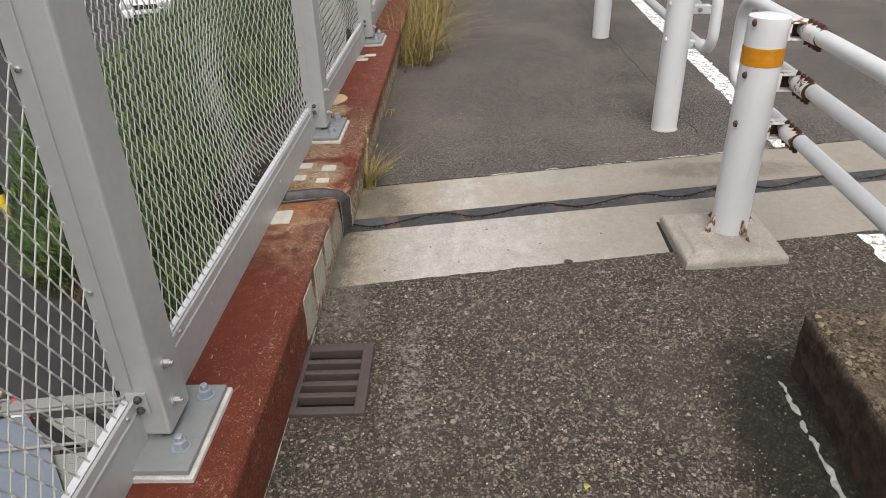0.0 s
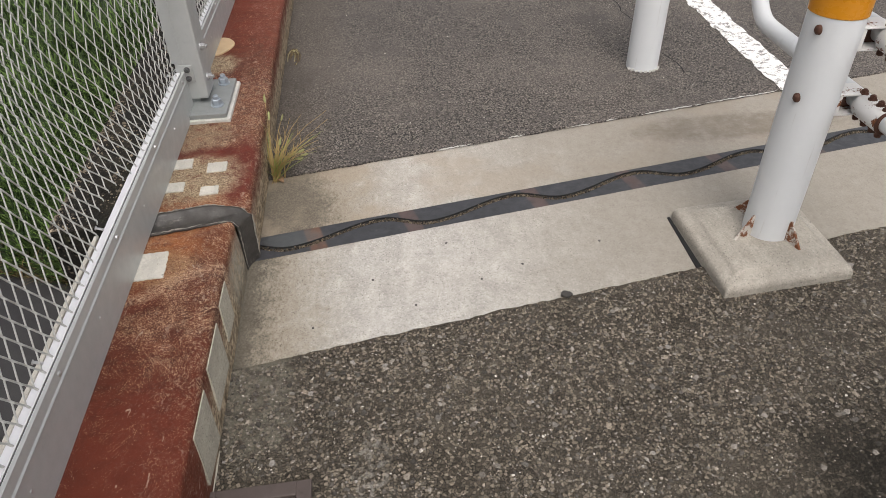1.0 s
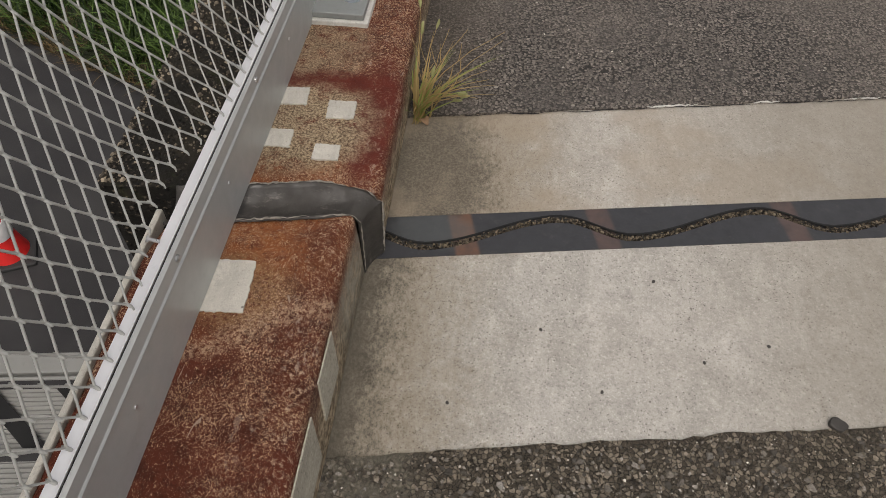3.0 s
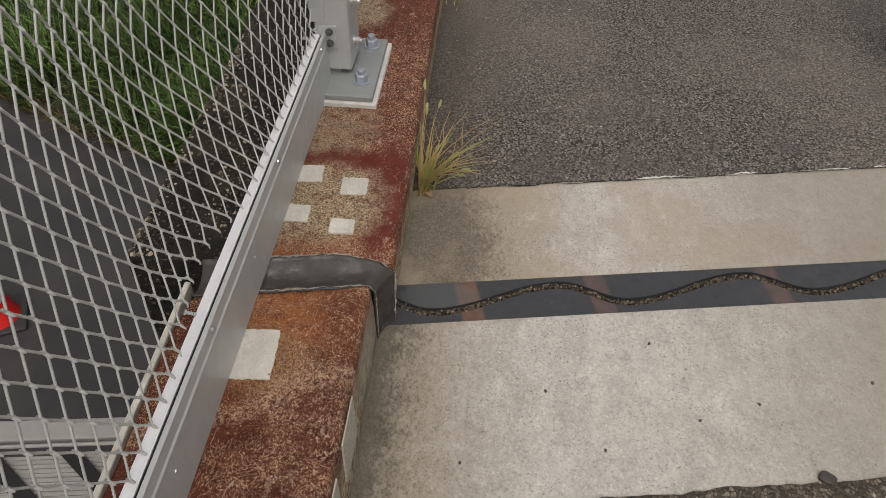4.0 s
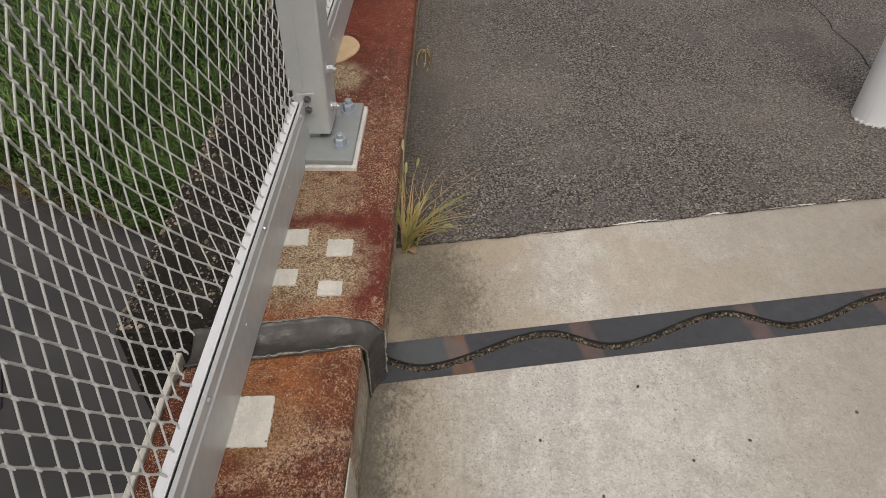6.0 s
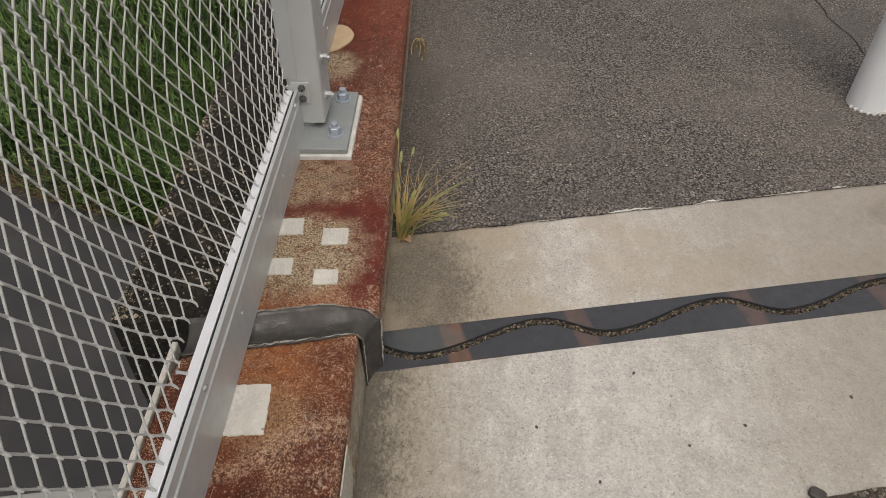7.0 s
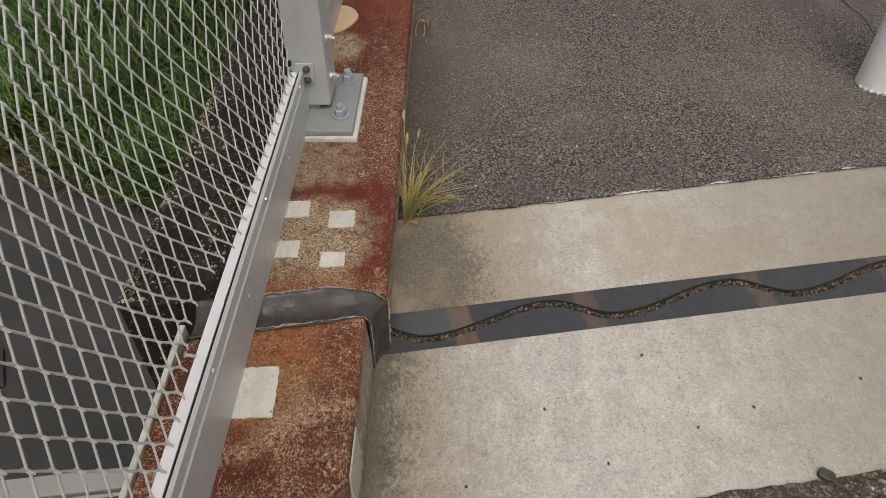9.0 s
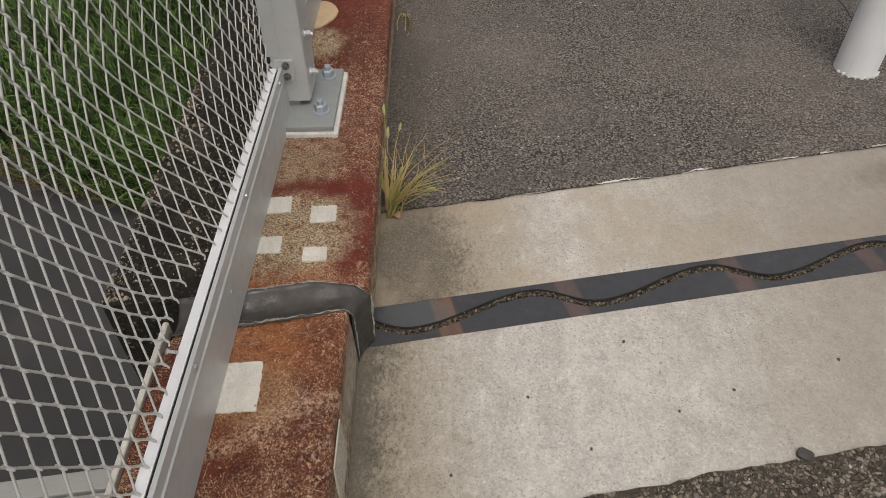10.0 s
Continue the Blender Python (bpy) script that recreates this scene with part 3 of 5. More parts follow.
def box(x0, x1, y0, y1, z0, z1, b=0.0, seg=2):
    bm = bmesh.new()
    bmesh.ops.create_cube(bm, size=1.0)
    for v in bm.verts:
        v.co = Vector(((x0 + x1) / 2 + v.co.x * (x1 - x0), (y0 + y1) / 2 + v.co.y * (y1 - y0), (z0 + z1) / 2 + v.co.z * (z1 - z0)))
    if b:
        bevel(bm, b, seg)
    return bm


def prism(points, z0, z1, b=0.0):
    """An upright prism over a polygon given anticlockwise."""
    bm = bmesh.new()
    lo = [bm.verts.new((x, y, z0)) for x, y in points]
    hi = [bm.verts.new((x, y, z1)) for x, y in points]
    k = len(points)
    bm.faces.new(hi)
    bm.faces.new(lo[::-1])
    for i in range(k):
        bm.faces.new((lo[i], lo[(i + 1) % k], hi[(i + 1) % k], hi[i]))
    if b:
        bevel(bm, b, 2)
    return bm


def lathe(profile, steps=28, m=None):
    """A turned form: (radius, height) pairs round z."""
    bm = bmesh.new()
    rings = []
    for r, z in profile:
        rings.append([bm.verts.new((r * math.cos(2 * math.pi * i / steps), r * math.sin(2 * math.pi * i / steps), z)) for i in range(steps)])
    for a, b in zip(rings, rings[1:]):
        for i in range(steps):
            bm.faces.new((a[i], a[(i + 1) % steps], b[(i + 1) % steps], b[i]))
    bm.faces.new(rings[0][::-1])
    bm.faces.new(rings[-1])
    if m is not None:
        bmesh.ops.transform(bm, matrix=m, verts=bm.verts[:])
    return bm


def tube(points, r, steps=16, cap=True):
    """A round bar along a line of points."""
    pts = [Vector(p) for p in points]
    bm = bmesh.new()
    rings = []
    up = None
    for i, p in enumerate(pts):
        d = (pts[min(i + 1, len(pts) - 1)] - pts[max(i - 1, 0)]).normalized()
        if up is None:
            up = d.orthogonal().normalized()
        up = (up - d * up.dot(d)).normalized()
        side = d.cross(up)
        rr = r[i] if isinstance(r, (list, tuple)) else r
        rings.append([bm.verts.new(p + rr * (math.cos(2 * math.pi * k / steps) * up + math.sin(2 * math.pi * k / steps) * side)) for k in range(steps)])
    for a, b in zip(rings, rings[1:]):
        for k in range(steps):
            bm.faces.new((a[k], a[(k + 1) % steps], b[(k + 1) % steps], b[k]))
    if cap:
        bm.faces.new(rings[0][::-1])
        bm.faces.new(rings[-1])
    return bm


def join(*bms):
    out = bmesh.new()
    me = bpy.data.meshes.new("joining")
    for b in bms:
        b.to_mesh(me)
        b.free()
        out.from_mesh(me)
    bpy.data.meshes.remove(me)
    return out


def moved(bm, m):
    bmesh.ops.transform(bm, matrix=m, verts=bm.verts[:])
    return bm


def hexbolt(r, h, axis="z", stud=0.0, washer=0.0):
    """A hexagonal head, with washer and stud, along z or x."""
    bits = []
    z = 0.0
    if washer:
        bits.append(lathe([(washer, 0), (washer, 0.0035)], 20))
        z = 0.0035
    bits.append(lathe([(r, z), (r, z + h * 0.86), (r * 0.86, z + h)], 6))
    if stud:
        bits.append(lathe([(r * 0.55, z + h), (r * 0.55, z + h + stud * 0.85), (r * 0.45, z + h + stud)], 14))
    bm = join(*bits)
    if axis == "x":
        moved(bm, pose(0, 0, 0, 0, 90, 0))
    if axis == "-y":
        moved(bm, pose(0, 0, 0, 90, 0, 0))
    return bm


def lumps(bm, scale, size):
    for v in bm.verts:
        v.co += noise.noise_vector(v.co * scale) * size
    return bm


def structure(ob, label, category):
    return tagged(ob, label, category, "", "structure")


# ---------------------------------------------------------------- ground and walkway
SKEW = 0.165


def band(name, material, lines, x0, x1, z, step=0.02, thick=0.06, hole=None):
    """A paved strip between two skewed lines y = a + slope * x with a ragged edge."""
    (a0, s0, j0), (a1, s1, j1) = lines
    count = max(2, int((x1 - x0) / step))
    verts, faces = [], []
    for i in range(count + 1):
        x = x0 + (x1 - x0) * i / count
        ya = a0 + s0 * x + j0 * (noise.noise((x * 9, a0 * 7, 0)) + 0.9 * noise.noise((x * 45, a0 * 7, 1)))
        yb = a1 + s1 * x + j1 * (noise.noise((x * 9, a1 * 7, 0)) + 0.9 * noise.noise((x * 45, a1 * 7, 1)))
        verts += [(x, ya, z - thick), (x, ya, z), (x, yb, z), (x, yb, z - thick)]
    for i in range(count):
        mid = x0 + (x1 - x0) * (i + 0.5) / count
        for k in range(3):
            p = 4 * i + k
            if k == 1 and hole and hole[0] < mid < hole[1]:
                q = len(verts)
                for v in (p, p + 4):
                    verts += [(verts[v][0], hole[2], z), (verts[v][0], hole[3], z)]
                faces += [(p, p + 4, q + 2, q), (q + 1, q + 3, p + 5, p + 1)]
                continue
            faces.append((p, p + 4, p + 5, p + 1))
    n = 4 * count
    faces += [(0, 1, 2, 3), (n + 3, n + 2, n + 1, n)]
    return raw(name, verts, faces, material)


NEAR_EDGE, STEEL_NEAR, STEEL_FAR, FAR_EDGE = 2.543, 2.967, 3.082, 3.402
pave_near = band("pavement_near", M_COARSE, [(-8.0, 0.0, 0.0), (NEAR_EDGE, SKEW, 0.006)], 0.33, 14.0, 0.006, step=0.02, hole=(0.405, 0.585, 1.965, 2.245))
structure(pave_near, "coarse weathered grey asphalt with exposed stones", "pavement")
apron_near = band("apron_near", M_APRON, [(NEAR_EDGE - 0.05, SKEW, 0.0), (STEEL_NEAR, SKEW, 0.0)], 0.33, 14.0, 0.002, thick=0.05)
structure(apron_near, "pale concrete strip stained dark beside the kerb", "pavement")
apron_far = band("apron_far", M_APRON, [(STEEL_FAR, SKEW, 0.0), (FAR_EDGE + 0.05, 0.178, 0.0)], 0.33, 14.0, 0.002, thick=0.05)
structure(apron_far, "pale concrete strip with brownish dirt stains", "pavement")
pave_far = band("pavement_far", M_FINE, [(FAR_EDGE, 0.178, 0.006), (60.0, 0.0, 0.0)], 0.33, 14.0, 0.008, step=0.02)
structure(pave_far, "smooth dark grey asphalt walkway and road", "pavement")
joint_bed = band("joint_bed", M_DARK, [(STEEL_NEAR - 0.02, SKEW, 0.0), (STEEL_FAR + 0.02, SKEW, 0.0)], 0.33, 14.0, -0.02, thick=0.05)
structure(joint_bed, "dark bed under the expansion joint", "pavement")


def wave(x):
    s = (x - 0.782) / 0.4310 % 1.0
    turn = s / 0.38 if s < 0.38 else (1 - s) / 0.62
    return 3.0255 + SKEW * x + 0.0305 * math.cos(math.pi * turn)


def joint_plates():
    thing = root("expansion_joint")
    tagged(thing, "dark steel expansion joint with a wavy grit-filled seam", "expansion joint")
    for near in (True, False):
        verts, faces = [], []
        count = 640
        for i in range(count + 1):
            x = 0.36 + (12.0 - 0.36) * i / count
            edge = STEEL_NEAR + SKEW * x + 0.001 if near else STEEL_FAR + SKEW * x - 0.001
            mid = wave(x) - 0.0095 if near else wave(x) + 0.0090
            a, b = (edge, mid) if near else (mid, edge)
            verts += [(x, a, -0.018), (x, a, 0.002), (x, b, 0.002), (x, b, -0.018)]
        for i in range(count):
            for k in range(3):
                p = 4 * i + k
                faces.append((p, p + 4, p + 5, p + 1))
        raw("steel_plate", verts, faces, M_STEEL, thing)
    rng = random.Random(4)
    verts, faces = [], []
    for i in range(9500):
        x = rng.uniform(0.37, 3.4)
        r = rng.choice((0.0010, 0.0013, 0.0016, 0.0021, 0.0034))
        y = wave(x) + max(-0.010, min(0.009, rng.gauss(0, 0.0052)))
        z = -0.008 + rng.uniform(0, 0.0105)
        stone(verts, faces, rng, x, y, z, r, 0.7)
    grit = raw("grit", verts, faces, M_SEAM, thing, "brown grit packed in the seam")
    grit["kind"] = "stuff"
    lip = tube([(0.37 + 0.02 * i, wave(0.37 + 0.02 * i) + 0.0088, 0.0028) for i in range(155)], 0.0026, 6)
    part("rubber_lip", lip, M_DARK, thing, "thin black rubber lip")


def stone(verts, faces, rng, x, y, z, r, flat):
    """One small angular stone."""
    base = len(verts)
    a = rng.uniform(0, 6.28)
    e = rng.uniform(0.6, 1.0)
    ca, sa = math.cos(a), math.sin(a)
    k = rng.choice((4, 5, 5, 6))
    ring = []
    for i in range(k):
        t = 2 * math.pi * (i + rng.uniform(-0.30, 0.30)) / k
        rr = r * rng.uniform(0.72, 1.25)
        px, py = rr * math.cos(t), rr * e * math.sin(t)
        ring.append((px * ca - py * sa, px * sa + py * ca))
    tx, ty = rng.uniform(-0.5, 0.5), rng.uniform(-0.5, 0.5)
    for px, py in ring:
        verts.append((x + px, y + py, z))
    for px, py in ring:
        verts.append((x + px * 0.64, y + py * 0.64, z + r * flat * (1 + 0.8 * (tx * px + ty * py) / r)))
    for i in range(k):
        j = (i + 1) % k
        faces.append((base + i, base + j, base + k + j, base + k + i))
    faces.append(tuple(base + k + i for i in range(k)))


joint_plates()


def edge_mortar():
    thing = root("edge_mortar")
    tagged(thing, "crumbs of white mortar along the asphalt's edge", "mortar")
    rng = random.Random(6)
    for x0, x1, size in ((1.00, 1.13, 0.0042), (1.27, 1.34, 0.0036), (1.50, 1.61, 0.0032), (1.66, 1.70, 0.0042), (1.80, 2.06, 0.0046), (2.08, 2.40, 0.0042)):
        steps = max(6, int((x1 - x0) / 0.008))
        pts, rad = [], []
        for k in range(steps + 1):
            x = x0 + (x1 - x0) * k / steps
            pts.append((x, FAR_EDGE + 0.178 * x - 0.002 + rng.uniform(-0.003, 0.003), 0.0068))
            rad.append(0.62 * size * rng.uniform(0.3, 1.3) * max(0.25, math.sin(math.pi * (k + 0.4) / (steps + 0.8)) ** 0.4))
        part("crumb", tube(pts, rad, 7), M_BED, thing)



edge_mortar()


def exposed_stones():
    rng = random.Random(9)
    verts, faces = [], []
    pitch = 0.0086
    for i in range(223):
        for j in range(264):
            x = 0.40 + (i + rng.uniform(-0.45, 0.45)) * pitch
            y = 0.75 + (j + rng.uniform(-0.45, 0.45)) * pitch
            if y > NEAR_EDGE + SKEW * x - 0.008 or (x < 0.635 and 1.92 < y < 2.29):
                continue
            if rng.random() < 0.22 or ((x - 1.72) / 0.19) ** 2 + ((y - 1.80) / 0.48) ** 2 < 1 and rng.random() < 0.8 or noise.noise((x * 5, y * 5, 4)) < -0.45 or x > 1.72 + 0.07 * (y - 1.7) and y < 2.16:
                continue
            r = min(0.0105, 0.0018 + rng.expovariate(1 / 0.0017))
            stone(verts, faces, rng, x, y, 0.0050, r, 0.42)
    ob = raw("exposed_stones", verts, faces, M_PEBBLE)
    tagged(ob, "small grey stones worn proud of the asphalt", "gravel", "", "stuff")
    verts, faces = [], []
    for i in range(7000):
        x, y = rng.uniform(0.42, 2.2), rng.uniform(1.2, 2.9)
        if y > NEAR_EDGE + SKEW * x - 0.008 or (x < 0.635 and 1.92 < y < 2.29) or x > 1.62 and y < 2.2:
            continue
        stone(verts, faces, rng, x, y, 0.0068, min(0.0042, 0.0010 + rng.expovariate(1 / 0.0006)), 0.5)
    ob = raw("pale_grit", verts, faces, M_SPARK)
    tagged(ob, "bright specks of broken stone in the asphalt", "gravel", "", "stuff")
    verts, faces = [], []
    for i in range(2000):
        x, y = rng.uniform(0.45, 2.2), rng.uniform(3.5, 6.0)
        if y < FAR_EDGE + 0.178 * x + 0.02:
            continue
        stone(verts, faces, rng, x, y, 0.0074, min(0.005, 0.0011 + rng.expovariate(1 / 0.0009)), 0.3)
    ob = raw("loose_grit", verts, faces, M_SPARK)
    tagged(ob, "fine pale grit showing in smooth asphalt", "gravel", "", "stuff")


exposed_stones()


def road_stones():
    rng = random.Random(17)
    verts, faces = [], []
    for i in range(17000):
        x = rng.uniform(0.46, 2.5)
        y = FAR_EDGE + 0.178 * x + 0.012 + 1.9 * rng.random() ** 1.25
        if noise.noise((x * 6, y * 6, 2)) < -0.35:
            continue
        stone(verts, faces, rng, x, y, 0.0074, min(0.007, 0.0012 + rng.expovariate(1 / 0.0013)), 0.24)
    ob = raw("road_stones", verts, faces, M_CHIP)
    tagged(ob, "fine grey stones showing in the worn asphalt", "gravel", "", "stuff")


road_stones()

# ---------------------------------------------------------------- kerb, deck and walls
KERB_H = 0.192


def kerb_length(name, x0, x1, y0, y1, skew0, skew1, flare, label):
    """A kerb with rounded upper edges; its ends follow the skewed joint."""
    prof = [(x0, -0.25), (x0, KERB_H - 0.012), (x0 + 0.012, KERB_H)]
    prof += [(x0 + (x1 - x0) * f, KERB_H) for f in (0.3, 0.5, 0.7, 0.85)]
    for k in range(6):
        a = math.pi / 2 * k / 5
        prof.append((x1 - 0.022 + 0.022 * math.sin(a), KERB_H - 0.022 + 0.022 * math.cos(a)))
    prof += [(x1 + 0.3 * flare, 0.10), (x1 + 0.6 * flare, 0.05), (x1 + flare, -0.02), (x1 + flare, -0.25)]
    steps = max(8, int((y1 - y0) / 0.03))
    verts, faces = [], []
    for i in range(steps + 1):
        f = i / steps
        for x, z in prof:
            y = y0 + (y1 - y0) * f + (skew0 * (1 - f) + skew1 * f) * x
            k = 0.004 if 0 < z else 0.0
            w = noise.noise_vector((x * 11, y * 11, z * 11)) * k + noise.noise_vector((x * 45, y * 45, z * 45)) * k * 0.35
            soft = 0.016 * max(0.0, 1 - 14 * min(f, 1 - f) * (y1 - y0)) if z > 0.1 else 0.0
            verts.append((x + w.x, y + w.y * 0.5, z + w.z * 0.7 - soft))
    m = len(prof)
    for i in range(steps):
        for k in range(m - 1):
            p = i * m + k
            faces.append((p, p + 1, p + m + 1, p + m))
    faces.append(tuple(range(m))[::-1])
    faces.append(tuple(steps * m + k for k in range(m)))
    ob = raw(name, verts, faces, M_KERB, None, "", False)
    structure(ob, label, "kerb")
    return ob


KX_NEAR, KX_FAR = 0.393, 0.430
kerb_near = kerb_length("kerb_near", 0.050, KX_NEAR, -8.0, 2.925, 0.0, SKEW * 1.1, 0.004, "concrete kerb with worn dark red paint and rust stains")
kerb_far = kerb_length("kerb_far", 0.115, KX_FAR, 2.990, 14.0, SKEW, 0.0, -0.010, "concrete kerb with flaking red paint and bare patches")
foot_line = [(KX_NEAR + 0.0035 + 0.0035 * noise.noise((0.012 * i, 3.1, 7.0)) + 0.004 * noise.noise((0.12 * i, 1.1, 2.0)), 0.75 + 0.012 * i, 0.0065) for i in range(136)]
foot_joint = obj("foot_joint", tube(foot_line, [0.0016 + 0.0022 * max(0.0, noise.noise((0.21 * i, 8.0, 0.5))) for i in range(136)], 6), M_DASH)
structure(foot_joint, "thin crumbling mortar line at the kerb's foot", "joint")


def wall_block(name, x0, x1, y0, y1, z0, z1, material, size, label, category):
    bm = box(x0, x1, y0, y1, z0, z1)
    bmesh.ops.subdivide_edges(bm, edges=[e for e in bm.edges], cuts=24, use_grid_fill=True)
    lumps(bm, 9.0, size)
    ob = obj(name, bm, material)
    return structure(ob, label, category)


wall_block("wall_wing", -0.112, 0.118, 3.03, 9.0, -3.6, 0.165, M_MOSS, 0.010, "dark mossy retaining wall of rough concrete", "retaining wall")
wall_block("wall_wing_far", -0.112, 0.118, 9.0, 40.0, -3.6, 0.165, M_MOSS, 0.008, "dark mossy retaining wall of rough concrete", "retaining wall")


def wall_grit():
    """Pale broken aggregate on the rough top of the wing wall, thickest along its outer edge."""
    rng = random.Random(41)
    verts, faces = [], []
    for i in range(9000):
        edge = rng.random() < 0.42
        x = -0.112 + abs(rng.gauss(0, 0.014)) if edge else rng.uniform(-0.105, 0.11)
        y = 3.04 + 2.6 * rng.random() ** 1.3
        stone(verts, faces, rng, x, y, 0.163 + rng.uniform(-0.004, 0.003), 0.0014 + min(0.006, rng.expovariate(1 / (0.0017 if edge else 0.0011))), 0.6)
    ob = raw("wall_grit", verts, faces, M_GRIT)
    tagged(ob, "pale grit on the dark top of the wall", "gravel", "", "stuff")


wall_grit()
structure(obj("wall_abutment", box(0.12, 14.0, 3.12, 3.7, -3.6, -0.12), M_DECK), "grey concrete bridge abutment", "wall")
structure(obj("bridge_deck", box(0.075, 14.0, -8.0, 2.93, -0.75, -0.075), M_DECK), "grey concrete bridge deck", "deck")
structure(obj("embankment", box(0.12, 14.0, 3.72, 60.0, -3.6, -0.07), M_SOIL), "earth fill under the walkway", "ground")
edge_lip = obj("trim_edge", box(0.043, 0.055, -6.0, 2.955, 0.165, 0.197, 0.003), M_PATCH)
structure(edge_lip, "pale painted edge strip along the kerb", "trim")


def sealant():
    thing = root("kerb_joint_seal")
    tagged(thing, "black rubber seal sagging in the gap between kerbs", "joint seal")

    def strip(name, rows_in):
        bm = bmesh.new()
        rows = [[bm.verts.new(p) for p in row] for row in rows_in]
        for a, b in zip(rows, rows[1:]):
            for k in range(len(a) - 1):
                bm.faces.new((a[k], b[k], b[k + 1], a[k + 1]))
        ob = part(name, bm, M_RUBBER, thing, "", True)
        solid = ob.modifiers.new("thickness", "SOLIDIFY")
        solid.thickness = 0.005

    def at(g, side):
        """A point of the seal: g runs over the kerb (to 0.66) and down its face, side from -1 to 1 across."""
        flat, turn, drop = 0.62, 0.68, 1.0
        rim = 0.020
        if g < flat:
            x, z = 0.06 + (KX_NEAR - rim - 0.06) * g / flat, KERB_H - 0.024
        elif g < turn:
            a = math.pi / 2 * (g - flat) / (turn - flat)
            x, z = KX_NEAR - rim + rim * math.sin(a), KERB_H - 0.024 - rim + rim * math.cos(a)
        else:
            x, z = KX_NEAR + 0.002, KERB_H - 0.024 - rim - 0.150 * (g - turn) / (drop - turn)
        lap = max(0.0, min(1.0, (g - 0.52) / 0.16))
        wide = 0.039 - 0.011 * lap + 0.003 * noise.noise((g * 22, 5, side))
        x2 = x + lap * (KX_FAR - KX_NEAR - 0.008 - 0.010 * lap * max(0.0, g - turn)) * (side + 1) / 2
        rise = 0.018 * abs(side) ** 2.5 + 0.012 * max(0.0, side) ** 1.5 + 0.003 * noise.noise((g * 18, side * 2, 1)) + 0.0015 * noise.noise((g * 60, side * 5, 2))
        if g < turn:
            return Vector((x2, 2.962 + SKEW * x + side * wide, z + rise * (1 - lap) + 0.006 * lap))
        return Vector((x2 + 0.25 * rise, 2.962 + SKEW * x + side * wide, z + 0.006 * (1 - (g - turn) / (drop - turn))))

    strip("seal_strip", [[at(q / 79, k / 6 - 1) for k in range(13)] for q in range(80)])
    rs = random.Random(31)
    for side, lo, hi, size in ((-1, 0.12, 0.50, 0.0020), (-1, 0.52, 0.97, 0.0018), (1, 0.20, 0.58, 0.0024), (1, 0.60, 0.98, 0.0028)):
        pts = [at(lo + (hi - lo) * k / 30, side * 0.97) + Vector((0.001, side * 0.001 + rs.uniform(-0.0015, 0.0015), 0.002)) for k in range(31)]
        rad = [size * rs.uniform(0.2, 1.3) * max(0.2, math.sin(math.pi * (k + 0.5) / 31) ** 0.4) for k in range(31)]
        part("mortar_smear", lumps(tube(pts, rad, 7), 160, 0.0012), M_SMEAR, thing, "ragged grey mortar smear")


sealant()


def patch_slab(name, x, y, w, d, turn, seed, parent, z=KERB_H, height=0.0028):
    rng = random.Random(seed)
    pts = []
    for cx, cy in ((-1, -1), (1, -1), (1, 1), (-1, 1)):
        pts.append((cx, cy))
    ring = []
    for i in range(4):
        a, b = pts[i], pts[(i + 1) % 4]
        for k in range(14):
            f = k / 14
            ring.append(((a[0] + (b[0] - a[0]) * f) * w / 2 + rng.uniform(-1, 1) * 0.0014, (a[1] + (b[1] - a[1]) * f) * d / 2 + rng.uniform(-1, 1) * 0.0014))
    bm = prism(ring, z - 0.004, z + height)
    moved(bm, pose(x, y, 0, 0, 0, turn))
    return part(name, bm, M_PATCH, parent, "square of pale mortar")


patch_slab("mortar_patch", 0.212, 2.805, 0.082, 0.105, 3, 1, kerb_near)
for i, (x, y, w, d) in enumerate(((0.214, 3.295, 0.056, 0.054), (0.318, 3.262, 0.056, 0.054), (0.212, 3.165, 0.052, 0.050), (0.313, 3.135, 0.050, 0.042))):
    patch_slab("mortar_patch", x, y, w, d, 4 - i, 10 + i, kerb_far)
for i, (x, y, w, d) in enumerate(((0.20, 5.14, 0.10, 0.05), (0.285, 5.17, 0.07, 0.06), (0.22, 5.06, 0.12, 0.06))):
    patch_slab("mortar_patch", x, y, w, d, 2, 20 + i, kerb_far)


def face_dashes():
    """Pale painted strips on the kerb's face above the drain."""
    for i, (y0, y1) in enumerate(((2.265, 2.395), (2.445, 2.595), (2.645, 2.745))):
        pts = [(y0, 0.035 + 0.015 * i), (y1, 0.02 + 0.02 * i), (y1 + 0.006, 0.168), (y0 + 0.01, 0.172)]
        verts = [(KX_NEAR + 0.001, y, z) for y, z in pts] + [(KX_NEAR + 0.0060 - 0.02 * max(0.0, z - 0.06), y, z) for y, z in pts]
        faces = [(4, 5, 6, 7), (0, 1, 5, 4), (1, 2, 6, 5), (2, 3, 7, 6), (3, 0, 4, 7)]
        raw("painted_dash", verts, faces, M_DASH, kerb_near, "pale painted strip on the kerb face")


face_dashes()


def chip():
    """A low rounded lump of tan mortar beside the fence post."""
    pts = [(0.064 * math.cos(a) * (1 + 0.06 * math.sin(3 * a)), 0.090 * math.sin(a) * (1 + 0.05 * math.cos(5 * a))) for a in [2 * math.pi * i / 18 for i in range(18)]]
    bm = prism(pts, -0.005, 0.006, 0.003)
    moved(bm, pose(0.198, 4.218, KERB_H, 0, 0, -6))
    ob = obj("mortar_lump", bm, plain("tan_mortar", (0.46, 0.335, 0.20), 0.85), kerb_far, "rounded lump of tan mortar")
    return ob


